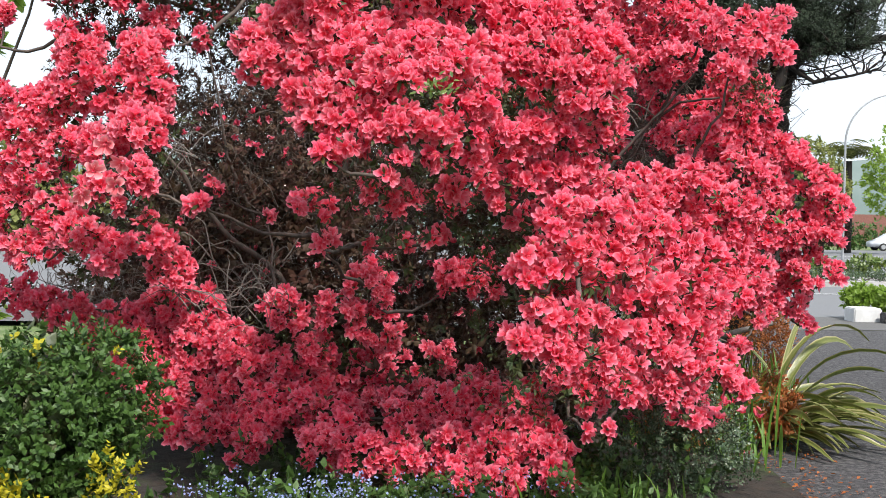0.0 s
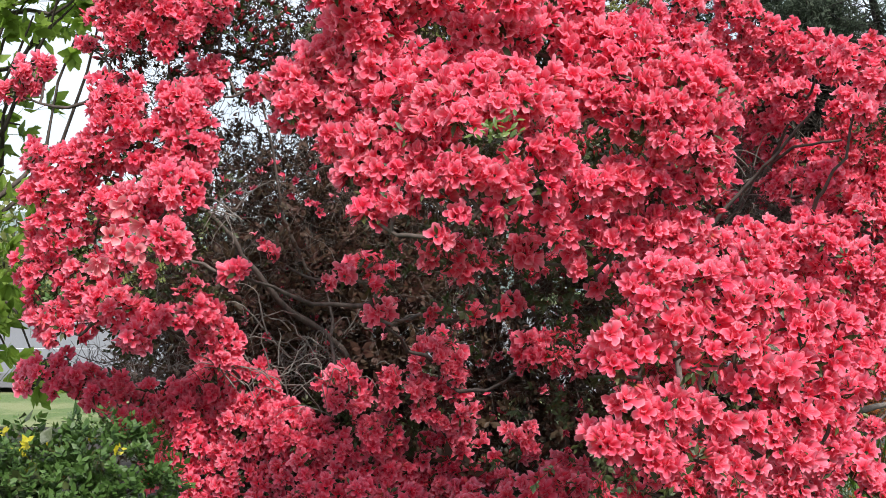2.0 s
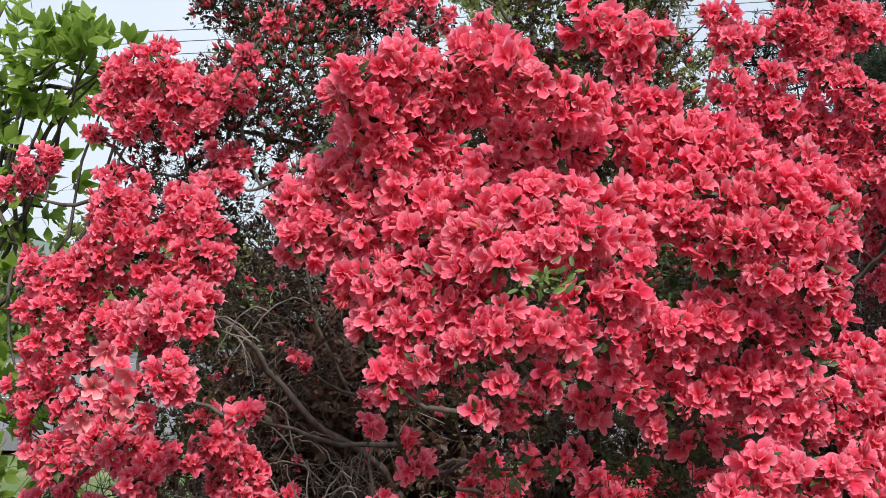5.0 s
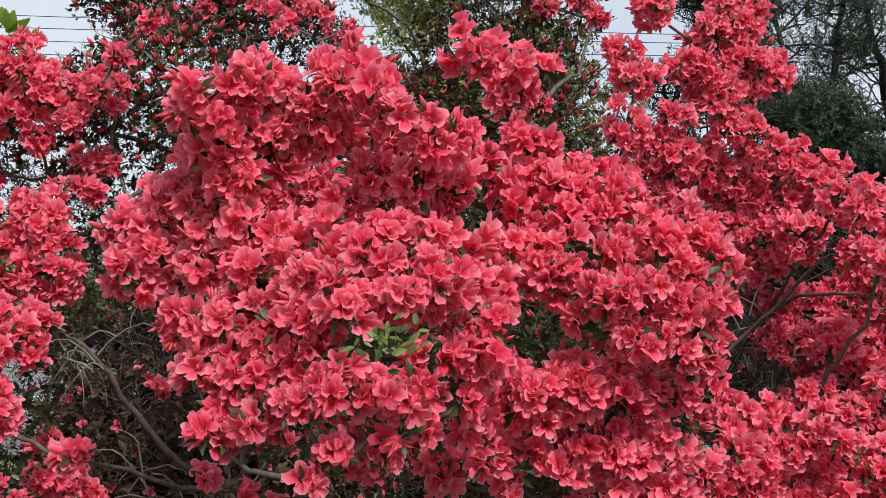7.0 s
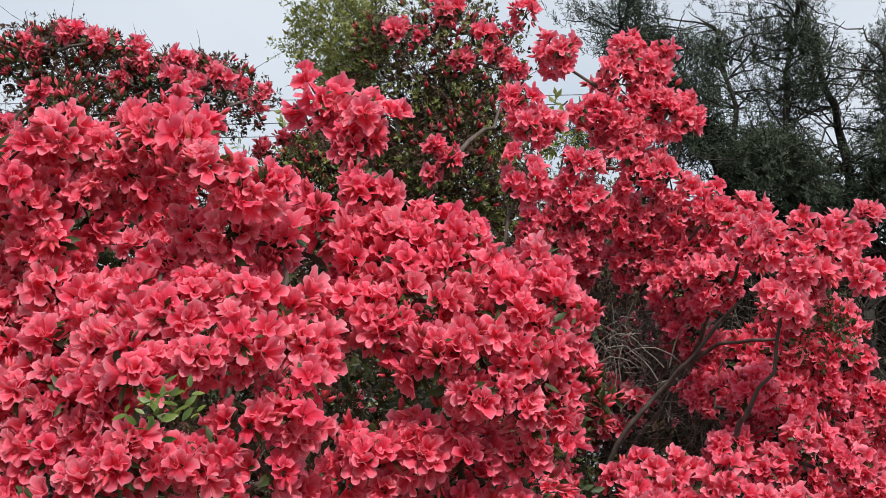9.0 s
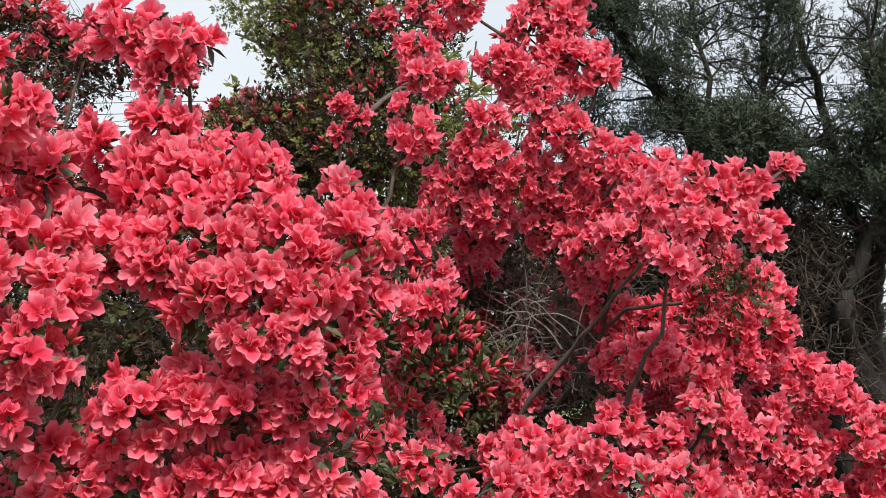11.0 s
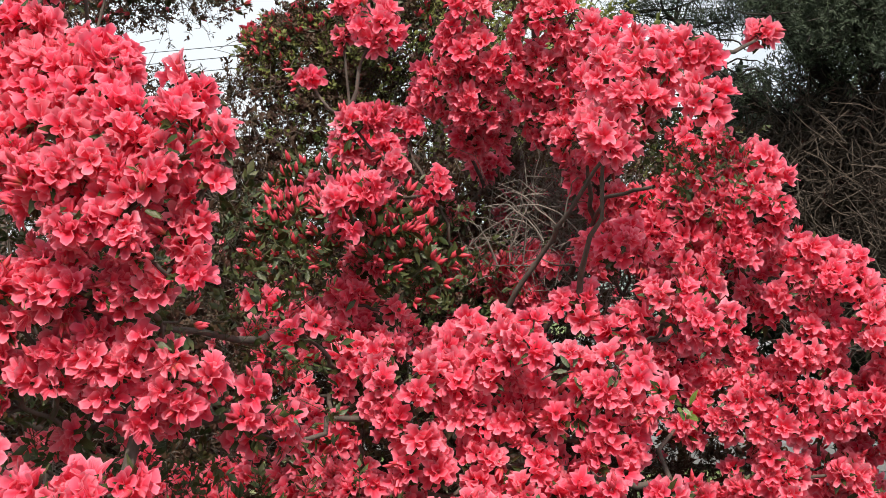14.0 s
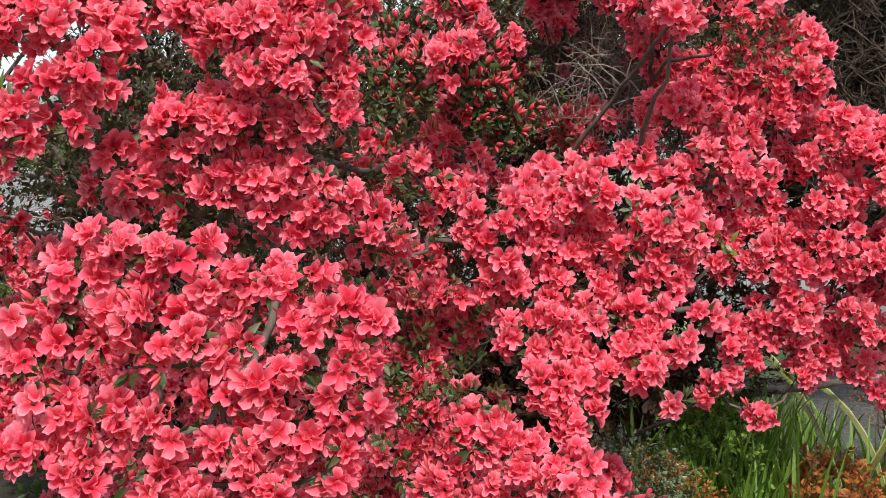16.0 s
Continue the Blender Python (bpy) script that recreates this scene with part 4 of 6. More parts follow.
def azalea(name, key, root, label, fine, buds=0.15, size=0.058, leaves=5, singles=0, group="", reach=3.45):
    heads = np.array(HEADS[key])
    bush = thing(name, root, label, "azalea", group)
    foliage, budsoup, shoots, soup = Soup(), Soup(), Soup(), Soup()
    spare = singles
    for x, y, z, r, bloom in heads:
        c = np.array([x, y, z])
        rr = max(0.018, r * (1.18 if z < 1.15 and y > 4.3 else 1.0))
        stretch = np.array([1, 1, 1]) * (1 + RNG.normal(size=3) * 0.06)
        n = max(5, int(4 * np.pi * rr * rr / 0.0037))
        d = shell(n)
        p = c + d * rr * stretch * (1 + RNG.normal(size=(n, 1)) * 0.17)
        gap = np.linalg.norm(p[:, None] - EVERY[None, :, :3], axis=2) / np.maximum(0.018, EVERY[None, :, 3])
        gap[np.isclose(np.linalg.norm(EVERY[None, :, :3] - c, axis=2), 0).repeat(n, 0)] = 9
        keep = (gap.min(1) > 0.84) & ((d[:, 2] > -0.55) | (z > 1.75)) & ((d[:, 0] > -0.7) | (x < -1.2) | (z > 1.6)) & ((d[:, 1] < 0.2) | (RNG.random(n) < 0.1))
        p, d = p[keep], d[keep]
        n = len(p)
        if n == 0:
            continue
        face = unit(d + np.array([0, -0.35, 0.22]) + RNG.normal(size=(n, 3)) * 0.15)
        open_ = RNG.random(n) < bloom
        for cc, nn, op in zip(p, face, open_):
            # a truss: four or five flowers that spread from one shoot's end, with leaves and buds between
            k = RNG.integers(4, 6)
            side = unit(np.cross(nn, RNG.normal(size=3)))
            oth = np.cross(nn, side)
            ang = RNG.uniform(0, 6.28) + np.arange(k) * 6.28 / k + RNG.normal(size=k) * 0.3
            off = np.cos(ang)[:, None] * side + np.sin(ang)[:, None] * oth
            if op:
                fn = unit(nn + off * RNG.uniform(0.35, 1.0, (k, 1)) + np.array([0, -0.12, 0.1]) + RNG.normal(size=(k, 3)) * 0.22)
                at = cc + (fn - nn * 0.85) * size * 0.62 + nn * RNG.normal(size=(k, 1)) * 0.010
                sz = size * RNG.uniform(0.82, 1.10, k)
                mats = turned(at, fn, sz)
                tone = RNG.random() * 0.5
                for q in range(k):
                    v = tone + RNG.random() * 0.5
                    if spare > 0 and y < reach and RNG.random() < 0.5:
                        spare -= 1
                        SINGLE.append((bush, mats[q]))
                        continue
                    pool = FINE if fine and y < 3.9 else PLAIN
                    soup.many(pool[RNG.integers(len(pool))], mats[q:q + 1], np.array([v]))
            if RNG.random() < buds or not op:
                kb = RNG.integers(2, 5)
                lean = RNG.uniform(0, 6.28)
                bd = unit(nn + (np.cos(lean) * side + np.sin(lean) * oth) * 0.9 + RNG.normal(size=(kb, 3)) * 0.30)
                budsoup.many(BUDP, turned(cc + bd * 0.016, bd, RNG.uniform(0.022, 0.036, kb)), RNG.random(kb))
            if leaves:
                la = RNG.uniform(0, 6.28, leaves)
                lo = np.cos(la)[:, None] * side + np.sin(la)[:, None] * oth
                ln = unit(nn + RNG.normal(size=(leaves, 3)) * 0.35)
                foliage.many(TINY, turned(cc - nn * 0.018 + lo * 0.012, ln, RNG.uniform(0.026, 0.042, leaves), lo + nn * 0.35), RNG.random(leaves))
            tube(shoots, wander(c + (cc - c) * 0.1, cc - nn * 0.01, 4, 0, 0.06), (0.0035, 0.003, 0.0022, 0.0015), 4)
    if soup.n:
        under("blossom", soup.mesh("blossom", PETAL), bush, "dense coral pink blossom", "stuff")
    order = np.argsort(np.linalg.norm(heads[:, :3] - np.array(root), axis=1))
    nodes = [np.array([root[0], root[1], 0.18]), np.array([root[0] + 0.05, root[1] - 0.05, 0.5])]
    stem = Soup()
    tube(stem, wander(nodes[0], nodes[1], 5, 0, 0.05), (0.07, 0.06, 0.055, 0.05, 0.05), 8, 0.5, 0.05)
    under("trunk", stem.mesh("trunk", BARK), bush)
    for i in order:
        h = heads[i, :3]
        far = np.array([np.linalg.norm(h - q) + 0.35 * np.linalg.norm(q - nodes[1]) + (9 if np.linalg.norm(h - q) < 0.05 else 0) for q in nodes])
        j = int(np.argmin(far))
        ln = np.linalg.norm(h - nodes[j])
        r0 = min(0.013, 0.005 + 0.010 * ln)
        w = wander(nodes[j], h, 8, -0.10 * ln, 0.05)
        stem = Soup()
        tube(stem, w, np.linspace(r0, 0.004, 8), 6, 0.5, 0.06)
        under("limb", stem.mesh("limb", BARK), bush)
        nodes += [w[3], w[5], h]
    under("brushwood", shoots.mesh("brushwood", BARK), bush, "thin brown flowering shoots", "stuff")
    if foliage.n:
        under("foliage", foliage.mesh("foliage", LEAF), bush, "small dark green leaves", "stuff")
    if budsoup.n:
        under("budding", budsoup.mesh("budding", BUD), bush, "closed pointed red buds", "stuff")
    return bush


def filling(bush, mat, pieces, n, ellipses, size, name, label="", hollow=0.25, up=0.4, gaps=-0.12, front=1.0):
    """Leafy twigs strewn through rounded spaces of a crown, in lumps with gaps."""
    s = Soup()
    for x, y, z, a, b, c in ellipses:
        k = int(n / len(ellipses))
        d = unit(RNG.normal(size=(k, 3))) * RNG.uniform(hollow, 1.0, (k, 1)) ** 0.6
        d = d[d[:, 1] < front]
        lump = np.array([noise.noise(Vector(v * np.array([a, b, c]) * 5.0) + Vector((x, y, z))) for v in d])
        d = d[lump > gaps]
        p = np.array([x, y, z]) + d * np.array([a, b, c])
        nn = unit(d * 0.8 + RNG.normal(size=p.shape) * 0.7 + np.array([0, -0.1, up]))
        pick = RNG.integers(len(pieces), size=len(p))
        for i, piece in enumerate(pieces):
            m = pick == i
            s.many(piece, turned(p[m], nn[m], RNG.uniform(size[0], size[1], m.sum())), RNG.random(m.sum()))
    return under(name, s.mesh(name, mat), bush, label, "stuff")


def tangle(bush, n, ellipses, mat, name="twigs", thick=0.0018, span=0.16, label=""):
    s = Soup()
    for x, y, z, a, b, c in ellipses:
        for _ in range(int(n / len(ellipses))):
            d = unit(RNG.normal(size=3)) * RNG.random() ** 0.5
            p = np.array([x, y, z]) + d * np.array([a, b, c])
            q = p + unit(RNG.normal(size=3) + np.array([0, 0, 0.3])) * span * RNG.uniform(0.5, 1.3)
            tube(s, wander(p, q, 5, 0, 0.16), np.linspace(thick, thick * 0.4, 5) * RNG.uniform(0.7, 1.4), 3, RNG.random())
    return under(name, s.mesh(name, mat), bush, label, "stuff")


SINGLE = []
main = azalea("azalea_bush", "front", (0.0, 5.25, 0.2), "large azalea bush covered in coral pink flowers", True, 0.34, singles=300)
tall = azalea("azalea_bush", "tall", (0.85, 5.6, 0.2), "tall open azalea with coral flowers on bare grey limbs", True, 0.42, singles=300, reach=4.25)
back = azalea("azalea_bush", "back", (-0.75, 5.7, 0.2), "tall shaded azalea with sparse crimson flowers and buds", False, 0.5)
rear = azalea("azalea_bush", "rear", (0.25, 6.0, 0.2), "leafy azalea with a few open flowers and many buds", False, 0.7)
ONE = []
for k in range(5):
    s = Soup()
    s.add(*OPEN[k], 0.2 * k)
    ONE.append(s.mesh("flower", PETAL))
for k, (bush, m) in enumerate(SINGLE):
    ob = under("flower", ONE[k % 5], bush)
    ob.matrix_basis = Matrix(np.vstack([m, [0, 0, 0, 1]]).tolist())

INSIDE = [(-1.1, 5.35, 1.5, 0.65, 0.4, 0.6), (-0.55, 5.5, 1.1, 0.7, 0.4, 0.8), (0.15, 5.35, 1.3, 0.65, 0.45, 0.8), (0.75, 5.6, 1.3, 0.6, 0.35, 0.8), (0.85, 5.75, 1.95, 0.28, 0.25, 0.3), (0.35, 5.7, 1.85, 0.35, 0.3, 0.3)]
filling(main, DULL, SPRAYS, 7000, INSIDE, (0.07, 0.12), "inner_foliage", "sparse dull reddish brown leaves inside")
DEEP = [(-0.45, 5.85, 0.95, 0.75, 0.35, 0.95), (0.35, 5.85, 0.95, 0.75, 0.35, 0.95), (0.75, 5.8, 0.85, 0.45, 0.35, 0.85), (-0.1, 5.5, 0.4, 1.1, 0.5, 0.4), (-1.1, 5.6, 0.9, 0.7, 0.35, 0.6), (-0.9, 5.55, 1.1, 0.55, 0.3, 0.5)]
filling(main, DULL, SPRAYS, 5600, DEEP, (0.16, 0.26), "old_foliage", "dense old brown leaves deep inside", 0.1)
filling(back, DULL, SPRAYS, 5200, [(-1.1, 5.75, 1.45, 0.7, 0.25, 0.75), (-0.5, 5.8, 1.75, 0.5, 0.25, 0.7), (-1.3, 5.7, 0.8, 0.65, 0.25, 0.6)], (0.10, 0.17), "inner_foliage", "dense dull reddish brown leaves", 0.05, 0.4, -0.5)
filling(main, LEAF, SPRAYS, 2150, [(-0.05, 3.95, 1.62, 0.36, 0.33, 0.40), (0.35, 4.05, 1.55, 0.33, 0.3, 0.36), (0.45, 4.2, 0.95, 0.45, 0.3, 0.4), (-0.8, 5.2, 0.75, 0.7, 0.3, 0.25), (-1.4, 4.65, 1.5, 0.38, 0.25, 0.4), (-0.55, 4.4, 2.12, 0.25, 0.2, 0.13)], (0.08, 0.13), "shaded_foliage", "dark green leaves behind the blossom", 0.1)
filling(main, PETAL, PLAIN, 900, INSIDE, (0.03, 0.05), "shaded_blossom", "scattered flowers deep in shade", 0.3, 0.1)
tangle(main, 1500, INSIDE, TWIG, "brushwood", 0.0016, 0.2, "tangled pale grey dead twigs")
tangle(main, 260, [(-0.86, 5.02, 1.0, 0.22, 0.12, 0.12), (-1.57, 4.95, 1.0, 0.3, 0.1, 0.08)], TWIG, "dry_brushwood", 0.0020, 0.16, "tangled pale grey dead twigs")
tangle(tall, 420, [(0.85, 5.3, 1.75, 0.25, 0.15, 0.2), (1.15, 5.2, 1.72, 0.2, 0.15, 0.18), (0.95, 5.3, 1.95, 0.25, 0.15, 0.15)], TWIG, "brushwood", 0.0020, 0.18, "tangled pale grey dead twigs")


def budding(bush, n, ellipses, name="bud_spray"):
    """Buds in twos and threes with a few leaves over the sunny side of a crown."""
    s, g = Soup(), Soup()
    for x, y, z, a, b, c in ellipses:
        for _ in range(int(n / len(ellipses))):
            d = unit(RNG.normal(size=3) + np.array([0, -0.9, 0.6]))
            p = np.array([x, y, z]) + d * np.array([a, b, c]) * RNG.uniform(0.75, 1.05)
            k = RNG.integers(2, 5)
            u = unit(d + np.array([0, 0, 0.6]) + RNG.normal(size=(k, 3)) * 0.3)
            s.many(BUDP, turned(p + u * 0.004, u, RNG.uniform(0.028, 0.045, k)), RNG.random(k))
            w = unit(d + np.array([0, 0, 0.3]) + RNG.normal(size=(5, 3)) * 0.8)
            g.many(LEAFP, turned(np.tile(p, (5, 1)), RNG.normal(size=(5, 3)) + d, RNG.uniform(0.03, 0.05, 5), w), RNG.random(5))
    under(name, s.mesh(name, BUD), bush, "closed pointed red buds", "stuff")
    under("bud_foliage", g.mesh("bud_foliage", LEAF), bush, "", "stuff")


BACKC = [(-1.45, 5.3, 2.40, 0.42, 0.3, 0.26), (-1.08, 5.3, 2.58, 0.36, 0.3, 0.30), (-1.42, 5.86, 3.09, 0.30, 0.3, 0.17), (-0.92, 5.92, 2.98, 0.36, 0.3, 0.15), (-0.5, 5.7, 2.2, 0.45, 0.3, 0.4), (-0.5, 5.8, 1.8, 0.6, 0.3, 0.45), (-1.66, 5.75, 2.12, 0.3, 0.25, 0.26), (-0.9, 5.45, 2.3, 0.3, 0.2, 0.2)]
filling(back, DULL, SPRAYS, 9000, BACKC, (0.055, 0.095), "crown_foliage", "thin crown of dark leaves", 0.25, 0.4, -0.02)
tangle(back, 700, BACKC, BARK, "brushwood", 0.0024, 0.2)
budding(back, 560, BACKC[:4])
REARC = [(0.14, 5.9, 3.05, 0.38, 0.30, 0.33), (0.24, 5.88, 2.65, 0.34, 0.32, 0.30), (-0.26, 6.0, 2.62, 0.28, 0.25, 0.20), (-0.05, 6.0, 2.35, 0.45, 0.35, 0.40), (0.7, 6.1, 2.2, 0.45, 0.35, 0.5)]
filling(rear, DULL, SPRAYS, 7400, REARC, (0.055, 0.10), "crown_foliage", "dense dull olive leaves", 0.25, 0.4, -0.10)
filling(rear, OLIVE, SPRAYS, 3900, REARC + [(-0.24, 5.85, 3.2, 0.16, 0.25, 0.17)], (0.055, 0.09), "young_foliage", "lighter olive young leaves", 0.45, 0.4, -0.2)
tangle(rear, 500, REARC, BARK, "brushwood", 0.0024, 0.2)
budding(rear, 260, REARC[:3])
budding(tall, 260, [(0.22, 5.0, 1.82, 0.17, 0.15, 0.24), (0.42, 5.1, 1.72, 0.2, 0.15, 0.2), (0.58, 4.59, 1.80, 0.16, 0.10, 0.16), (0.67, 4.67, 1.72, 0.14, 0.10, 0.14), (0.34, 4.66, 1.76, 0.14, 0.10, 0.14)])
filling(tall, LEAF, SPRAYS, 900, [(0.25, 5.15, 1.75, 0.25, 0.18, 0.4), (0.55, 5.3, 1.6, 0.25, 0.2, 0.35)], (0.07, 0.12), "shaded_foliage", "small dark olive leaves", 0.2)


filling(tall, DULL, SPRAYS, 900, [(1.36, 5.6, 1.1, 0.26, 0.25, 0.32), (1.2, 5.75, 0.8, 0.3, 0.2, 0.3)], (0.08, 0.13), "old_foliage", "dense old brown leaves low inside", 0.1)
filling(tall, LEAF, SPRAYS, 90, [(1.46, 4.9, 1.95, 0.14, 0.10, 0.10), (1.38, 4.6, 1.96, 0.09, 0.06, 0.06)], (0.05, 0.085), "young_foliage", "small dark green leaves at the tips", 0.1, 0.3, -0.5)
# fine reddish shoots in the hollows and arching dry stems over them
tangle(main, 2600, INSIDE[:4], BARK, "fine_brushwood", 0.0013, 0.2, "fine dark reddish twigs")
tangle(back, 1200, [(-1.1, 5.6, 1.6, 0.6, 0.25, 0.6), (-0.6, 5.6, 1.9, 0.5, 0.25, 0.5)], BARK, "fine_brushwood", 0.0016, 0.22, "fine dark reddish twigs")
for x, y, z, wide, k in ((-1.0, 4.35, 1.62, 0.10, 10), (-1.05, 4.75, 1.02, 0.20, 22), (-0.75, 4.8, 0.98, 0.16, 14), (1.0, 5.1, 1.78, 0.16, 16)):
    for _ in range(k):
        a = RNG.uniform(0, 6.28)
        p = np.array([x, y, z]) + RNG.normal(size=3) * [wide, 0.06, 0.06]
        s = Soup()
        tube(s, wander(p, p + np.array([np.cos(a) * 0.22, -0.05, 0.02 + 0.12 * np.sin(a)]), 8, 0.05, 0.05), np.linspace(0.003, 0.0012, 8), 5)
        under("twig", s.mesh("twig", TWIG), main if x < 0.5 else tall, "curved bare pale twig")


# ---- ground ----
LEVEL = 0.2


def gz(y):
    """The ground falls gently away beyond the garden."""
    return LEVEL - 0.02 * max(0.0, y - 6.0)


def sheet(name, x0, y0, x1, y1, lift, mat, label, step=1.0, edge=0.0):
    nx, ny = max(2, int((x1 - x0) / step) + 1), max(2, int((y1 - y0) / step) + 1)
    xs, ys = np.linspace(x0, x1, nx), np.linspace(y0, y1, ny)
    X, Y = np.meshgrid(xs, ys, indexing="ij")
    Z = np.vectorize(gz)(Y) + lift
    s = Soup()
    s.add(np.stack([X, Y, Z], -1).reshape(-1, 3), grid_faces(nx, ny)[:, ::-1])
    ob = new(name, s.mesh(name, mat))
    return tagged(ob, label, name.replace("_", " "), "", "structure")


sheet("ground", -400, -60, 400, 900, -0.02, TURF, "green and straw coloured mown turf ground", 20)
sheet("garden_bed", -5, 2.6, 1.62, 9.0, 0.0, SOIL, "dark bare garden soil under the shrubs", 0.5)
sheet("driveway", 1.62, -8, 9.0, 12.4, -0.008, DRIVE, "worn dark asphalt driveway with pale stains", 0.5)
sheet("pavement", -40, 12.4, 60, 14.4, -0.004, PATH_GREY, "worn grey asphalt footpath beside the road", 1)
sheet("road", -60, 14.4, 90, 90, -0.012, ROAD, "wide grey asphalt road", 2)


# ---- the conifer ----
def conifer():
    """A leaning, forked trunk with crooked limbs, dead twigs inside and clumps of scaly foliage over them."""
    tree = thing("conifer_tree", (2.30, 8.3, 0.16), "gnarled dark conifer with twisted limbs and clumped scaly foliage", "tree")
    tips = []

    def limb(pts, r0, r1, twigs=4, name="limb"):
        s = Soup()
        w = np.concatenate([wander(np.array(a, float), np.array(b, float), 6, 0, 0.05)[:-1] for a, b in zip(pts[:-1], pts[1:])] + [np.array(pts[-1:], float)])
        tube(s, w, np.linspace(r0, r1, len(w)), 9, 0.5, 0.13)
        for k in range(2, len(w)):
            for _ in range(twigs):
                e = w[k] + RNG.normal(size=3) * [0.20, 0.18, 0.14] + [0, 0, 0.04]
                if e[0] > 0.33 * e[1] - 0.02 and e[2] < 2.25:
                    continue
                u = wander(w[k], e, 7, 0.02, 0.08)
                tube(s, u, np.linspace(0.008, 0.002, 7), 4, 0.5, 0.05)
                tips.extend([u[3], u[4], u[6]])
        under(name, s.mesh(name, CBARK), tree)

    limb([(2.30, 8.3, 0.1), (2.48, 8.05, 0.93), (2.61, 7.85, 1.58), (2.42, 7.79, 1.85), (2.2, 7.72, 2.14), (1.97, 7.65, 2.46)], 0.11, 0.055, 2, "trunk")
    limb([(1.97, 7.65, 2.46), (1.72, 7.58, 2.77), (1.47, 7.49, 3.15), (1.24, 7.42, 3.5), (1.05, 7.4, 3.75)], 0.050, 0.012, 6)
    limb([(2.63, 7.9, 1.58), (2.55, 7.9, 1.94), (2.57, 7.88, 2.21), (2.53, 7.85, 2.51), (2.41, 7.8, 2.72), (2.33, 7.75, 3.11), (2.13, 7.6, 3.75)], 0.07, 0.014)
    limb([(2.57, 7.88, 2.21), (2.69, 7.86, 2.6), (2.66, 7.81, 3.05), (2.75, 7.8, 3.6)], 0.05, 0.014)
    limb([(2.5, 7.85, 0.8), (2.38, 7.74, 1.29), (2.31, 7.7, 1.55), (2.23, 7.66, 1.76), (2.02, 7.64, 1.7), (1.91, 7.63, 1.59)], 0.07, 0.02, 3)
    limb([(2.41, 7.8, 2.72), (2.12, 7.45, 2.68), (1.93, 7.4, 2.82), (1.74, 7.36, 2.9)], 0.024, 0.007)
    limb([(2.36, 7.75, 3.03), (2.19, 7.43, 2.93), (1.93, 7.39, 2.92), (1.82, 7.37, 2.94)], 0.022, 0.007)
    limb([(2.2, 7.72, 2.14), (1.94, 7.67, 2.23), (1.76, 7.65, 2.15), (1.5, 7.6, 2.2)], 0.026, 0.008)
    limb([(2.31, 7.7, 1.55), (2.0, 7.5, 1.4), (1.7, 7.4, 1.45), (1.4, 7.4, 1.3)], 0.03, 0.008)
    limb([(1.97, 7.65, 2.46), (1.99, 7.57, 3.1), (1.97, 7.54, 3.51), (2.05, 7.5, 3.9)], 0.026, 0.009)
    limb([(1.72, 7.58, 2.77), (1.69, 7.5, 3.3), (1.6, 7.5, 3.75)], 0.022, 0.008)
    limb([(1.97, 7.65, 2.46), (1.6, 7.6, 2.5), (1.25, 7.5, 2.75), (1.0, 7.5, 3.1)], 0.026, 0.008)
    limb([(2.42, 7.79, 1.85), (2.3, 7.44, 2.04), (2.45, 7.45, 2.46), (2.8, 7.45, 2.56), (3.14, 7.45, 2.63), (3.6, 7.5, 2.8)], 0.06, 0.014)
    limb([(2.45, 7.45, 2.46), (2.64, 7.46, 2.69), (3.03, 7.46, 2.85), (3.5, 7.5, 3.1)], 0.032, 0.010)
    limb([(2.45, 7.45, 2.46), (2.65, 7.45, 2.32), (2.88, 7.44, 2.36), (3.04, 7.44, 2.40)], 0.018, 0.006, 2)
    limb([(2.64, 7.46, 2.69), (2.55, 7.5, 3.1), (2.5, 7.5, 3.6)], 0.026, 0.010, 6)
    limb([(2.41, 7.8, 2.72), (2.5, 7.6, 2.95), (2.75, 7.5, 3.2), (3.0, 7.5, 3.6)], 0.026, 0.010, 5)
    q = Soup()
    for t in tips:
        high = t[2] > 2.55 + 0.25 * noise.noise(Vector(t * 1.7)) or (t[0] > 0.335 * t[1] and t[2] > 2.3)
        if not high or noise.noise(Vector(t * 2.4)) < -0.08:
            continue
        k = RNG.integers(7, 13)
        c = t + RNG.normal(size=(k, 3)) * [0.045, 0.045, 0.032]
        q.many(SCALY[RNG.integers(5)], turned(c, unit(RNG.normal(size=(k, 3)) * 0.55 + (t - np.array([2.1, 7.8, 2.0])) * 0.5 + [0, 0, 0.5]), RNG.uniform(0.07, 0.12, k)), np.clip(RNG.random(k) * 0.6 + 0.4 * RNG.random(), 0, 1))
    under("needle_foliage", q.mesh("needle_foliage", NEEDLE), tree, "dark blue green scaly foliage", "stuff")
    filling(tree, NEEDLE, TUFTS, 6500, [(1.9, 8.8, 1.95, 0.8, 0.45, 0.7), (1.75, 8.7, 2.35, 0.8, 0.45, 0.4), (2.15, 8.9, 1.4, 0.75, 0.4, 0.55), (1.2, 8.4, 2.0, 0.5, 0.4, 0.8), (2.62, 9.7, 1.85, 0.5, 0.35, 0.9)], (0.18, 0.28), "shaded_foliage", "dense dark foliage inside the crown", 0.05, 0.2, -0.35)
    g = Soup()
    for _ in range(6500):
        p = np.array([1.95, 7.75, 2.1]) + unit(RNG.normal(size=3)) * RNG.random() ** 0.4 * [0.75, 0.4, 0.75]
        if p[0] > 0.32 * p[1]:
            continue
        tube(g, wander(p, p + np.clip(RNG.normal(size=3), -1.2, 1.2) * 0.16, 4, 0, 0.2), np.linspace(0.0042, 0.0015, 4), 3)
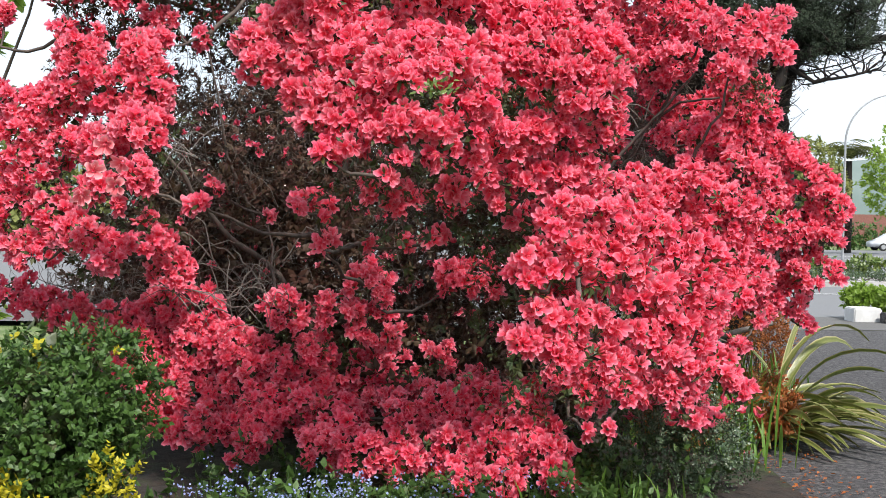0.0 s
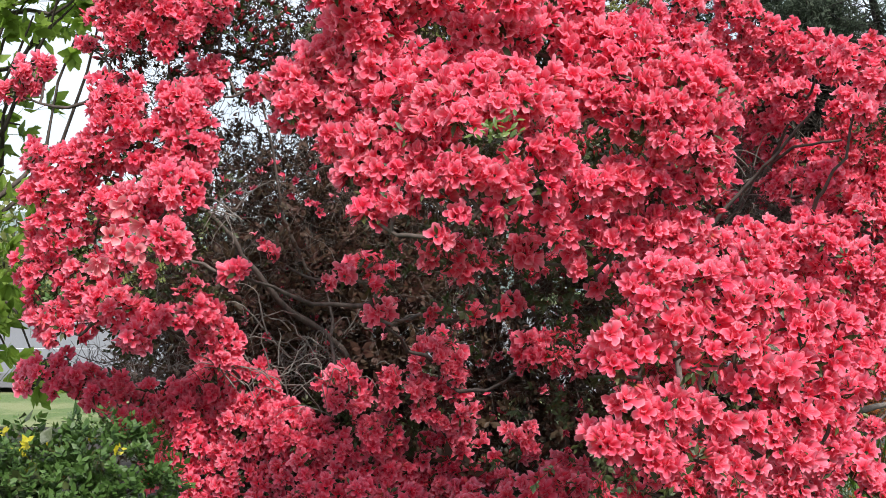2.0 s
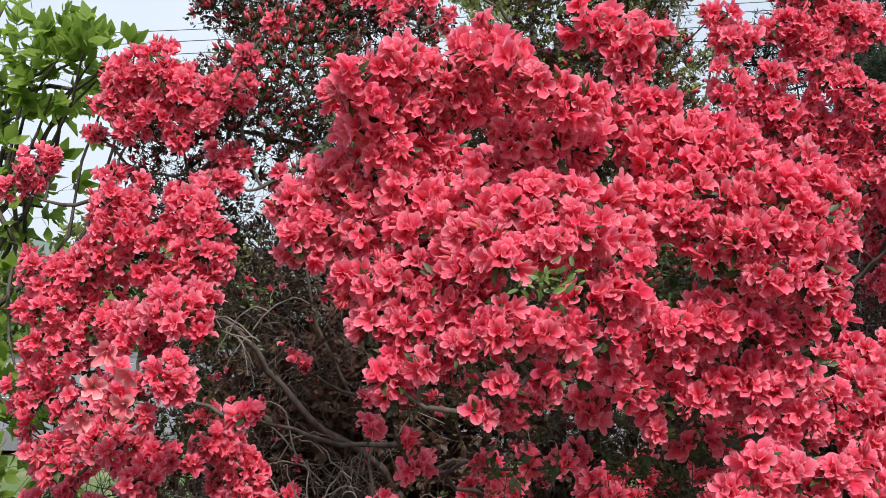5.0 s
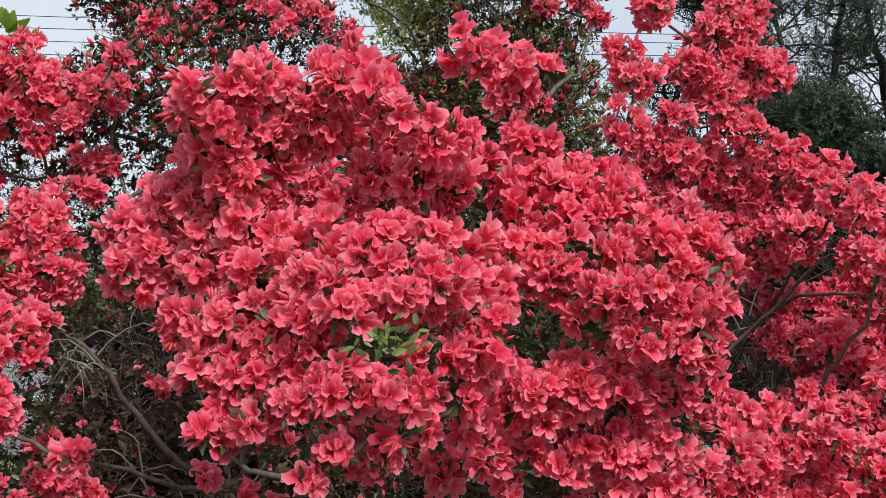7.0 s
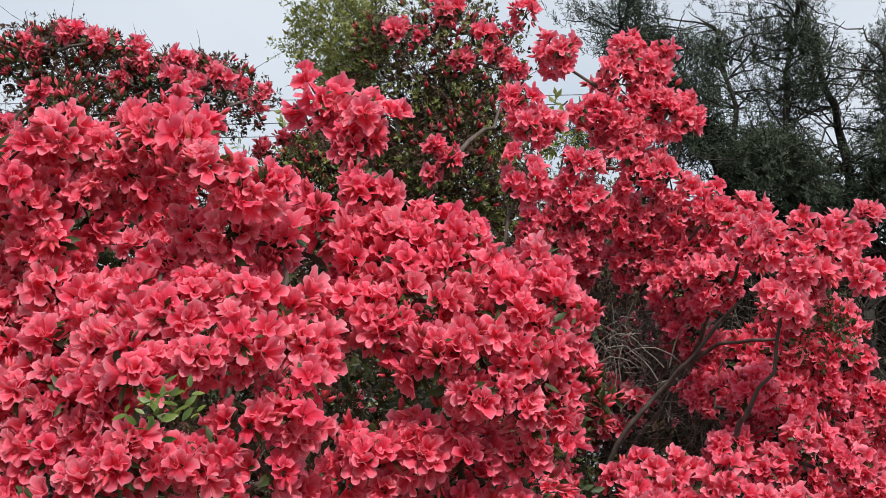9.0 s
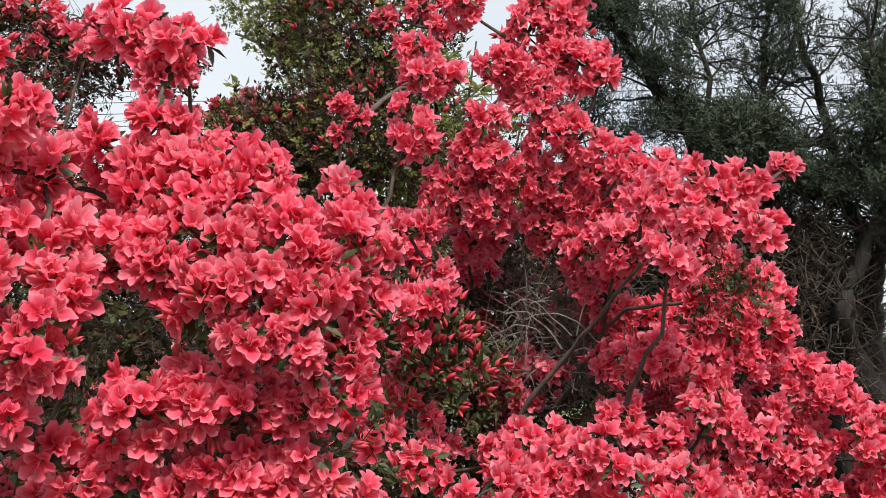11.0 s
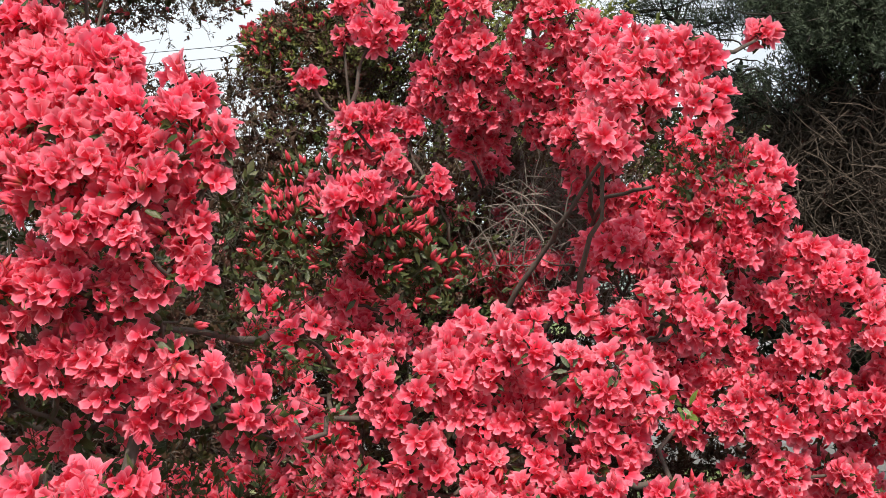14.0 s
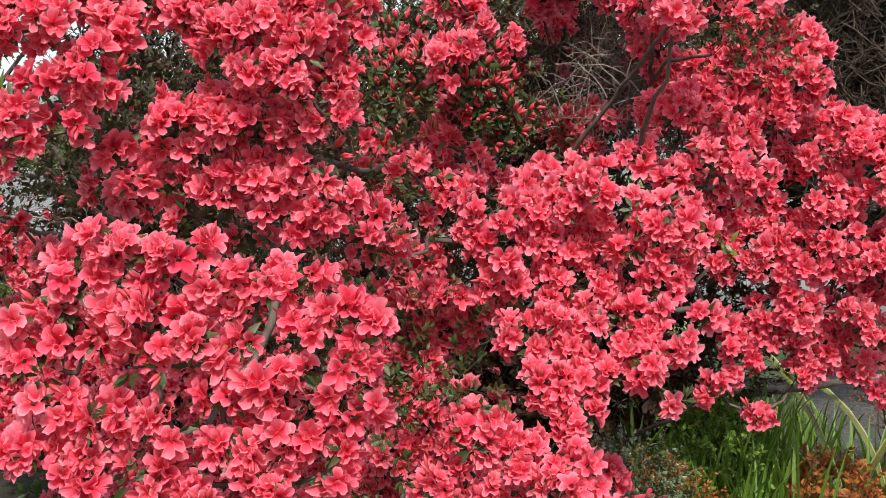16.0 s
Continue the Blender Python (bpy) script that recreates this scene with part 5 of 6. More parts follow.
    under("brushwood", g.mesh("brushwood", CTWIG), tree, "bare brown dead twigs", "stuff")


conifer()


# ---- marks on the blossom ----
def rosette(at, face, n, size, spread, mat):
    """A fresh leafy shoot among the flowers."""
    sh = thing("leafy_shoot", at, "fresh bright green leafy shoot among pink flowers", "shoot", "leafy shoots")
    face = unit(np.array(face, float))
    for k in range(n):
        s = Soup()
        p = np.array(at) + RNG.normal(size=3) * spread
        d = unit(face * 0.5 + RNG.normal(size=3) + np.array([0.4, 0, 0.3]))
        s.many(OVALP, turned(p[None], unit(face + RNG.normal(size=3) * 0.5)[None], np.array([size * RNG.uniform(0.7, 1.3)]), d[None]), np.array([RNG.random()]))
        under("leaf", s.mesh("shoot_leaf", mat), sh)


rosette((0.02, 3.15, 1.752), (0.1, -0.9, 0.3), 46, 0.020, np.array([0.030, 0.010, 0.018]), FRESH)
rosette((1.42, 4.40, 1.38), (0.3, -0.8, 0.5), 8, 0.032, np.array([0.012, 0.010, 0.014]), FRESH)


def faded(places):
    for p in places:
        s = Soup()
        m = turned(np.array([p]), np.array([[0.15, -0.9, 0.1]]) + RNG.normal(size=(1, 3)) * 0.3, np.array([0.074]))
        s.many(FINE[RNG.integers(6)], m, np.array([RNG.random()]))
        under("flower", s.mesh("faded_flower", PALE), main, "faded pale pink flower")


faded([(-1.08, 3.62, 1.60), (-1.12, 3.64, 1.52), (-1.06, 3.66, 1.46), (-1.17, 3.66, 1.43), (-1.04, 3.64, 1.54)])


def bare_limb(pts, r0, r1, mat, parent, label):
    s = Soup()
    w = np.concatenate([wander(np.array(a), np.array(b), 6, 0, 0.03)[:-1] for a, b in zip(pts[:-1], pts[1:])] + [np.array(pts[-1:])])
    tube(s, w, np.linspace(r0, r1, len(w)), 8, 0.5, 0.05)
    under("limb", s.mesh("bare_limb", mat), parent, label)


bare_limb([(0.6, 5.6, 0.9), (0.79, 5.36, 1.39), (0.91, 5.30, 1.57), (1.01, 5.19, 1.73), (1.09, 5.10, 1.86), (1.15, 4.97, 1.91), (1.3, 4.85, 1.92)], 0.010, 0.005, BARK, tall, "bare grey brown leaning limb")
bare_limb([(1.09, 5.10, 1.86), (1.10, 5.0, 1.93), (1.11, 4.91, 1.99)], 0.008, 0.005, BARK, tall, "thin forked side limb")
bare_limb([(0.86, 5.7, 1.1), (0.91, 5.55, 1.53), (0.95, 5.53, 1.78), (0.97, 5.45, 2.02), (0.95, 5.39, 2.11), (0.83, 5.22, 2.17)], 0.010, 0.004, BARK, tall, "thin upright grey limb")
bare_limb([(0.95, 5.39, 2.11), (1.02, 5.24, 2.16), (1.12, 5.08, 2.30)], 0.008, 0.005, BARK, tall, "thin forked side limb")
bare_limb([(0.95, 5.39, 2.11), (0.89, 5.25, 2.40), (0.89, 5.21, 2.50), (0.91, 5.17, 2.62), (0.93, 5.12, 2.81)], 0.010, 0.005, BARK, tall, "thin upright grey limb")
bare_limb([(0.62, 5.2, 1.2), (0.84, 5.04, 1.6), (0.94, 4.99, 1.73), (1.07, 4.9, 1.88), (1.19, 4.85, 2.03)], 0.010, 0.005, BARK, main, "dark limb reaching outward")
bare_limb([(-0.45, 5.4, 0.6), (-0.72, 5.2, 1.08), (-0.9, 5.02, 1.24), (-1.0, 4.92, 1.38), (-1.1, 4.84, 1.55), (-1.18, 4.8, 1.64), (-1.28, 4.76, 1.70)], 0.016, 0.007, BARK, main, "thin dark slanting limb")
bare_limb([(-0.18, 6.48, 2.40), (-0.22, 6.44, 2.73), (-0.19, 6.41, 3.01), (-0.21, 6.39, 3.23), (-0.25, 6.36, 3.39)], 0.022, 0.010, BARK, rear, "dark upright limb against the sky")
bare_limb([(-0.21, 6.42, 2.86), (-0.28, 6.40, 3.02), (-0.35, 6.37, 3.15), (-0.53, 6.33, 3.24)], 0.012, 0.006, BARK, rear, "dark forked limb against the sky")
bare_limb([(1.25, 5.8, 0.6), (1.48, 5.8, 0.72), (1.7, 5.85, 0.76), (1.9, 5.9, 0.8)], 0.020, 0.012, TWIG, tall, "low dead grey limb")
bare_limb([(-0.75, 5.9, 1.4), (-0.8, 5.6, 2.2), (-1.0, 5.5, 2.35), (-1.45, 5.4, 2.45)], 0.022, 0.008, BARK, back, "dark crooked limb against the sky")
bare_limb([(0.19, 3.95, 2.12), (0.21, 3.94, 2.23), (0.21, 3.93, 2.31)], 0.006, 0.004, BARK, main, "thin shoot carrying a raised truss")
for k in range(16):
    a = RNG.uniform(0, 6.28)
    p = np.array([-0.86, 4.98, 1.0]) + RNG.normal(size=3) * [0.14, 0.06, 0.10]
    q = p + np.array([np.cos(a) * 0.24, -0.05, 0.10 + 0.12 * np.sin(a)])
    s = Soup()
    tube(s, wander(p, q, 8, 0.06, 0.05), np.linspace(0.004, 0.0015, 8), 5)
    under("twig", s.mesh("twig", TWIG), main, "curved bare pale twig")


# ---- plants round the azaleas ----
def shrub(name, at, balls, pieces, n, size, mat, label, category, stem=0.012, hollow=0.45, group="", gaps=-0.3, front=1.0):
    b = thing(name, at, label, category, group)
    s = Soup()
    for x, y, z, a, c, h in balls:
        for _ in range(5):
            tube(s, wander((at[0] + RNG.normal() * 0.03, at[1] + RNG.normal() * 0.03, at[2]), np.array([x, y, z]) + RNG.normal(size=3) * [a * 0.5, c * 0.5, h * 0.4], 6, 0, 0.06), np.linspace(stem, stem * 0.3, 6), 5)
    under("stem", s.mesh("stem", BARK), b)
    filling(b, mat, pieces, n, balls, size, "foliage", "", hollow, 0.7, gaps, front)
    return b


OVAL = WIDE
HSPRAY = [spray(100 + k, 9, WIDE, 0.38, 0.75) for k in range(5)]
FARSPRAY = [spray(160 + k, 6, OVAL, 0.5, 0.8) for k in range(4)]
GSPRAY = [spray(120 + k, 14, OVAL, 0.2, 0.9) for k in range(5)]
hedge = shrub("hedge", (-1.5, 3.3, 0.2), [(-1.2, 3.24, 0.66, 0.31, 0.30, 0.33), (-1.16, 3.22, 0.70, 0.25, 0.28, 0.25), (-1.58, 3.28, 0.70, 0.36, 0.32, 0.33), (-1.02, 3.35, 0.80, 0.18, 0.2, 0.2), (-1.18, 3.2, 0.36, 0.33, 0.3, 0.3), (-1.7, 3.25, 0.36, 0.45, 0.3, 0.3)], HSPRAY, 4600, (0.05, 0.075), HEDGE, "dense rounded green hedge with small oval leaves", "hedge", 0.012, 0.6, gaps=-0.9, front=0.35)
# inner hedge leaves take the darker azalea green: their shade is in the colour
filling(hedge, LEAF, HSPRAY, 800, [(-1.2, 3.3, 0.66, 0.26, 0.22, 0.28), (-1.2, 3.25, 0.4, 0.28, 0.22, 0.26), (-1.58, 3.3, 0.68, 0.3, 0.22, 0.28)], (0.09, 0.13), "inner_foliage", "inner leaves with shade put into a darker green", 0.05, 0.3, -0.9)
filling(hedge, GOLD, HSPRAY, 16, [(-1.2, 3.25, 0.97, 0.4, 0.2, 0.07)], (0.045, 0.065), "young_foliage", "yellow young tips")
shrub("golden_shrub", (-1.16, 2.84, 0.2), [(-1.16, 2.86, 0.47, 0.13, 0.12, 0.19)], HSPRAY, 330, (0.045, 0.065), GOLD, "small shrub with bright yellow leaves", "shrub", 0.006, 0.4, "golden shrubs")
shrub("golden_shrub", (-0.86, 2.97, 0.2), [(-0.86, 2.98, 0.53, 0.06, 0.06, 0.19)], HSPRAY, 130, (0.045, 0.065), GOLD, "small shrub with bright yellow leaves", "shrub", 0.006, 0.4, "golden shrubs")
BSPRAY = [spray(180 + k, 18, OVAL, 0.15, 0.95) for k in range(5)]
shrub("box_shrub", (1.05, 4.65, 0.2), [(1.08, 4.58, 0.38, 0.25, 0.22, 0.20), (0.85, 4.62, 0.38, 0.2, 0.2, 0.2), (1.24, 4.66, 0.35, 0.12, 0.15, 0.17), (1.08, 4.85, 0.52, 0.2, 0.14, 0.16)], BSPRAY, 1300, (0.08, 0.12), GREY, "low shrub with tiny glossy grey-green leaves", "shrub", 0.008, 0.6, front=0.4)
shrub("russet_shrub", (2.02, 6.65, 0.19), [(1.98, 6.6, 0.74, 0.22, 0.15, 0.22), (2.1, 6.65, 0.58, 0.16, 0.12, 0.24)], GSPRAY, 1000, (0.05, 0.085), RUSSET, "airy shrub with russet and bronze young leaves", "shrub", 0.006, 0.4, "russet shrubs")
shrub("russet_shrub", (1.74, 5.55, 0.2), [(1.74, 5.5, 0.38, 0.16, 0.14, 0.18)], HSPRAY, 320, (0.05, 0.08), RUSSET, "low plant with orange and russet leaves", "shrub", 0.005, 0.4, "russet shrubs")
shrub("low_green_shrub", (1.35, 5.45, 0.2), [(1.33, 5.45, 0.48, 0.2, 0.14, 0.22)], GSPRAY, 420, (0.07, 0.11), GRASS, "low light green leafy ground plant", "plant", 0.005, 0.4)
shrub("red_ground_plant", (1.2, 5.05, 0.2), [(1.2, 5.05, 0.44, 0.2, 0.12, 0.16)], GSPRAY, 220, (0.05, 0.08), RUSSET, "low plant with small reddish leaves", "plant", 0.004, 0.4)


# a tiny flat five-lobed bloom
BLOOM = (np.array([[0, 0, 0]] + [[0.5 * (0.55 + 0.45 * (k % 2)) * np.cos(k * 0.628), 0.5 * (0.55 + 0.45 * (k % 2)) * np.sin(k * 0.628), 0.06] for k in range(10)]), np.array([[0, k + 1, (k + 1) % 10 + 1] for k in range(10)]), np.array([0.0] + [0.8, 1.0] * 5))


def forget_me_nots():
    p = thing("forget_me_nots", (-0.4, 4.0, 0.2), "drift of tiny pale blue forget-me-nots", "flowers", "", "stuff")
    bl, st = Soup(), Soup()
    for _ in range(600):
        x, y = RNG.normal(-0.35, 0.32), RNG.normal(3.85, 0.16)
        h = 0.2 + RNG.uniform(0.04, 0.22)
        top = np.array([x + RNG.normal() * 0.03, y + RNG.normal() * 0.03, h])
        tube(st, wander((x, y, 0.2), top, 4, 0, 0.05), np.linspace(0.002, 0.001, 4), 3)
        k = RNG.integers(2, 6)
        bl.many(BLOOM, turned(top + RNG.normal(size=(k, 3)) * 0.012, RNG.normal(size=(k, 3)) * 0.5 + [0, -0.5, 0.8], RNG.uniform(0.009, 0.013, k)), RNG.random(k))
    under("blossom", bl.mesh("blossom", BLUE), p, "tiny pale blue flowers", "stuff")
    under("stem_mass", st.mesh("stem_mass", HEDGE), p, "", "stuff")
    filling(p, HEDGE, HSPRAY, 1500, [(-0.35, 3.9, 0.24, 0.7, 0.3, 0.12), (0.4, 4.0, 0.24, 0.6, 0.3, 0.12), (-0.1, 4.5, 0.24, 1.0, 0.35, 0.16), (0.6, 4.6, 0.24, 0.6, 0.4, 0.16)], (0.07, 0.13), "foliage", "low green leaves", 0.1, 0.8)


forget_me_nots()


def blade(at, way, length, width, bend, twist=0.0, rows=9, start=0.12):
    """A long strap leaf that rises and bows over."""
    s = np.linspace(0, 1, rows)[:, None]
    way = unit(np.array([way[0], way[1], 0.0]))
    side = np.array([-way[1], way[0], 0])
    ang = start + (bend - start) * np.linspace(0, 1, rows) ** 1.4
    step = length / (rows - 1)
    out = np.concatenate([[0], np.cumsum(np.sin(ang[:-1]) * step)])
    upw = np.concatenate([[0], np.cumsum(np.cos(ang[:-1]) * step)])
    mid = np.array(at) + out[:, None] * way + upw[:, None] * np.array([0, 0, 1.0])
    wd = width / 2 * np.sin(np.pi * np.clip(0.10 + 0.88 * s, 0, 1)) ** 0.7
    tw = twist * s
    across = np.cos(tw) * side + np.sin(tw) * np.array([0, 0, 1.0])
    cols = [-1.0, -0.6, 0.0, 0.6, 1.0]
    keel = [0.0, -0.3, -0.55, -0.3, 0.0]
    v = np.stack([mid + across * wd * c + np.array([0, 0, 1.0]) * wd * k for c, k in zip(cols, keel)], 1)
    v[:, :, 2] = np.maximum(v[:, :, 2], 0.212)
    return v.reshape(-1, 3), grid_faces(rows, 5), np.tile([1.0, 0.15, 0.5, 0.15, 1.0], rows)


def flax():
    p = thing("flax_plant", (1.83, 5.75, 0.2), "clump of variegated flax with bowed strap leaves", "plant")
    for k in range(60):
        kind = k % 4 if k % 8 else 3
        if kind == 0:      # tall leaves that bow over at the top
            a, n, start, bend = RNG.uniform(-1.6, 4.2), RNG.uniform(0.95, 1.3), RNG.uniform(0.10, 0.45), RNG.uniform(1.6, 2.7)
        elif kind == 1:    # leaning to the drive
            a, n, start, bend = RNG.normal(-0.6, 0.5), RNG.uniform(0.55, 0.8), RNG.uniform(0.5, 0.8), RNG.uniform(1.9, 2.7)
        else:              # sprawling on the ground
            a, n, start, bend = RNG.normal(-1.0, 0.45), RNG.uniform(0.45, 0.75), RNG.uniform(0.8, 1.25), RNG.uniform(1.8, 2.3)
        s = Soup()
        v, f, t = blade((1.83 + RNG.normal() * 0.07, 5.75 + RNG.normal() * 0.06, 0.2), (np.cos(a), np.sin(a)), n, RNG.uniform(0.035, 0.06), bend, RNG.normal() * 0.7, 12, start)
        s.add(v, f, t, RNG.random())
        under("leaf", s.mesh("flax_leaf", BLADE), p)


flax()


def tuft(x, y, n, h, spread, mat, label):
    p = thing("grass_tuft", (x, y, gz(y)), label, "grass", "grass tufts", "stuff")
    s = Soup()
    for _ in range(n):
        a = RNG.uniform(0, 6.28)
        v, f, t = blade((x + RNG.normal() * spread, y + RNG.normal() * spread, gz(y)), (np.cos(a), np.sin(a)), h * RNG.uniform(0.5, 1.2), RNG.uniform(0.008, 0.018), RNG.uniform(0.2, 1.4), 0, 6)
        s.add(v, f, t, RNG.random())
    under("blade_mass", s.mesh("blade_mass", mat), p, "", "stuff")


for x, y, n, h in ((1.5, 5.1, 40, 0.26), (1.45, 5.35, 80, 0.5), (1.52, 5.55, 90, 0.55), (1.3, 5.7, 90, 0.62), (1.15, 5.55, 70, 0.6), (1.45, 5.85, 80, 0.5), (1.75, 6.1, 60, 0.4), (0.55, 4.1, 50, 0.17), (0.8, 4.3, 50, 0.17), (2.2, 7.0, 70, 0.3), (1.6, 7.0, 70, 0.3)):
    tuft(x, y, n, h, 0.11, GRASS, "tuft of long bright green grass")


# ---- trees behind ----
def leafy_tree(name, at, trunk, balls, pieces, n, size, mat, label, group="", hollow=0.2, bark=BARK, sprigs=False):
    t = thing(name, at, label, "tree", group)
    s = Soup()
    top = np.array(balls[0][:3])
    w = wander(np.array(at, float), top, 8, 0, 0.03)
    tube(s, w, np.linspace(trunk, trunk * 0.35, 8), 8, 0.5, 0.06)
    under("trunk", s.mesh("trunk", bark), t)
    for x, y, z, a, b, c in balls:
        for _ in range(7):
            g = Soup()
            e = np.array([x, y, z]) + unit(RNG.normal(size=3)) * np.array([a, b, c]) * 0.85
            tube(g, wander(w[RNG.integers(3, 7)], e, 7, 0, 0.07), np.linspace(trunk * 0.3, trunk * 0.07, 7), 5, 0.5, 0.05)
            under("limb", g.mesh("limb", bark), t)
    if sprigs:
        shapes = []
        for piece in pieces:
            q = Soup()
            q.add(*piece, 0.2 + 0.2 * len(shapes))
            shapes.append(q.mesh("sprig", mat))
        for x, y, z, a, b, c in balls:
            for k in range(n // len(balls)):
                d = unit(RNG.normal(size=3)) * RNG.uniform(hollow, 1.0) ** 0.6
                p = np.array([x, y, z]) + d * np.array([a, b, c])
                m = turned(p[None], (d + RNG.normal(size=3) * 0.7 + [0, -0.1, 0.3])[None], np.array([RNG.uniform(size[0], size[1])]))[0]
                ob = under("sprig", shapes[k % len(shapes)], t)
                ob.matrix_basis = Matrix(np.vstack([m, [0, 0, 0, 1]]).tolist())
        return t
    filling(t, mat, pieces, n, balls, size, "crown", "", hollow, 0.3)
    return t


LSPRAY = [spray(140 + k, 7, ROUND, 0.6, 0.6) for k in range(4)]
leafy_tree("broadleaf_tree", (-3.6, 6.4, 0.2), 0.07, [(-3.0, 6.1, 2.9, 0.6, 0.4, 0.45), (-2.55, 6.0, 2.75, 0.35, 0.3, 0.2), (-2.9, 6.1, 2.3, 0.35, 0.3, 0.25), (-3.7, 6.3, 3.3, 0.8, 0.6, 0.7), (-2.7, 5.9, 1.55, 0.22, 0.2, 0.4), (-2.62, 5.9, 1.0, 0.2, 0.2, 0.25), (-2.3, 5.95, 2.85, 0.25, 0.2, 0.12)], LSPRAY, 250, (0.11, 0.18), LIME, "young broadleaf tree with fresh lime green leaves", sprigs=True)
golden = leafy_tree("golden_conifer", (0.1, 8.6, 0.14), 0.08, [(0.0, 8.4, 3.0, 0.45, 0.4, 0.7), (0.3, 8.4, 2.4, 0.6, 0.4, 0.6), (-0.3, 8.5, 2.2, 0.5, 0.4, 0.6)], TUFTS, 1500, (0.14, 0.24), OLIVE, "light olive green feathery conifer", "", 0.3, CBARK)
leafy_tree("bare_tree", (-0.2, 7.2, 0.17), 0.06, [(-0.1, 7.1, 3.2, 0.6, 0.4, 0.6), (0.4, 7.1, 3.0, 0.5, 0.4, 0.5), (-0.5, 7.2, 2.8, 0.5, 0.4, 0.5)], SPRAYS, 420, (0.14, 0.24), OLIVE, "slender tree with thin dark limbs and sparse leaves")


def feathery_tips(tree, ways):
    """Long drooping shoots clad in short scaly sprays."""
    for pts in ways:
        st, q = Soup(), Soup()
        w = wander(np.array(pts[0]), np.array(pts[1]), 14, 0.04, 0.02)
        tube(st, w, np.linspace(0.012, 0.003, 14), 5)
        for n, p in enumerate(w[2:]):
            k = 16 - n
            q.many(TUFTS[n % 5], turned(p + RNG.normal(size=(k, 3)) * 0.035, unit(w[-1] - w[0] + RNG.normal(size=(k, 3)) * 0.35), RNG.uniform(0.07, 0.12, k)), RNG.random(k))
        under("limb", st.mesh("limb", CBARK), tree)
        under("crown", q.mesh("crown", OLIVE), tree, "", "stuff")


feathery_tips(golden, [[(-0.40, 7.70, 3.41), (-0.82, 7.60, 3.92)], [(-0.43, 7.72, 3.28), (-0.89, 7.62, 3.72)], [(-0.37, 7.69, 3.54), (-0.57, 7.60, 4.04)], [(-0.30, 7.72, 3.38), (-0.64, 7.65, 3.64)], [(-0.30, 7.68, 3.65), (-0.40, 7.60, 4.11)]])


# ---- the street beyond ----
def ball_tree(name, x, y, z, r, h, mat, label, n, pieces=FARSPRAY, size=(0.5, 0.9), hollow=0.55):
    g = gz(y)
    return leafy_tree(name, (x, y, g), 0.16, [(x, y, z, r, r, h), (x - r * 0.4, y, z - h * 0.5, r * 0.8, r * 0.8, h * 0.7), (x + r * 0.45, y, z - h * 0.45, r * 0.75, r * 0.75, h * 0.7)], pieces, n, size, mat, label, "", hollow)


ball_tree("round_tree", 20.6, 60.0, 3.6, 2.2, 2.0, OLIVE, "rounded clipped olive green street tree", 3600, FARSPRAY, (0.3, 0.5), 0.9)
ball_tree("willow_tree", 31.5, 70.0, 5.0, 2.6, 3.0, LIME, "light yellow-green tree in young leaf", 1500, FARSPRAY, (0.4, 0.6))
ball_tree("round_tree", 26.5, 72.0, 0.9, 1.5, 1.2, DULL, "low dense brownish green tree behind the road", 2400, FARSPRAY, (0.2, 0.35))
for x, y, r in ((-30, 46, 3.0), (-25, 50, 3.4), (-35, 52, 3.8), (-20, 55, 3.0)):
    ball_tree("street_tree", x, y, 2.2, r, 3.2, OLIVE, "hazy grey-green tree across the road", 800, FARSPRAY, (0.7, 1.2))


def far_hedge(x0, x1, y, top, label):
    h = thing("far_hedge", ((x0 + x1) / 2, y, gz(y)), label, "hedge", "far hedges")
    n = int((x1 - x0) / 1.6) + 1
    filling(h, HEDGE, FARSPRAY, 70 * n, [(x0 + (x1 - x0) * (k + 0.5) / n, y, gz(y) + top / 2, 1.2, 0.7, top / 2) for k in range(n)], (0.4, 0.7), "foliage", "", 0.6, 0.6)


far_hedge(31, 39, 92, 2.0, "clipped green hedge along the far footpath")
far_hedge(40, 60, 104, 2.0, "clipped green hedge along the far footpath")
far_hedge(-60, -18, 42, 1.4, "dark hedge along the far footpath")


def palm():
    x, y = 29.0, 74.0
    t = thing("palm_tree", (x, y, gz(y)), "palm tree with drooping grey-green fronds", "tree")
    s = Soup()
    tube(s, wander((x, y, gz(y)), (x, y, 5.2), 7, 0, 0.01), np.linspace(0.3, 0.22, 7), 8, 0.5, 0.05)
    under("trunk", s.mesh("trunk", CBARK), t)
    for k in range(22):
        a = k * 2.4
        g = Soup()
        n = 12
        ang = np.linspace(0.4, 2.3, n) + RNG.normal() * 0.2
        out, upw = np.cumsum(np.sin(ang)) * 0.22, np.cumsum(np.cos(ang)) * 0.22
        mid = np.array([x, y, 5.2]) + out[:, None] * np.array([np.cos(a), np.sin(a), 0]) + upw[:, None] * np.array([0, 0, 1.0])
        tube(g, mid, np.linspace(0.04, 0.01, n), 4)
        side = np.array([-np.sin(a), np.cos(a), 0])
        for sg in (-1, 1):
            d = side * sg + np.array([0, 0, -0.6])
            g.many(SLIM, turned(np.repeat(mid[2:], 2, 0), np.tile([0.1, 0.2, 1.0], (2 * (n - 2), 1)), 0.6, np.tile(d, (2 * (n - 2), 1))), np.full(2 * (n - 2), RNG.random()))
        under("frond", g.mesh("frond", OLIVE), t)


palm()


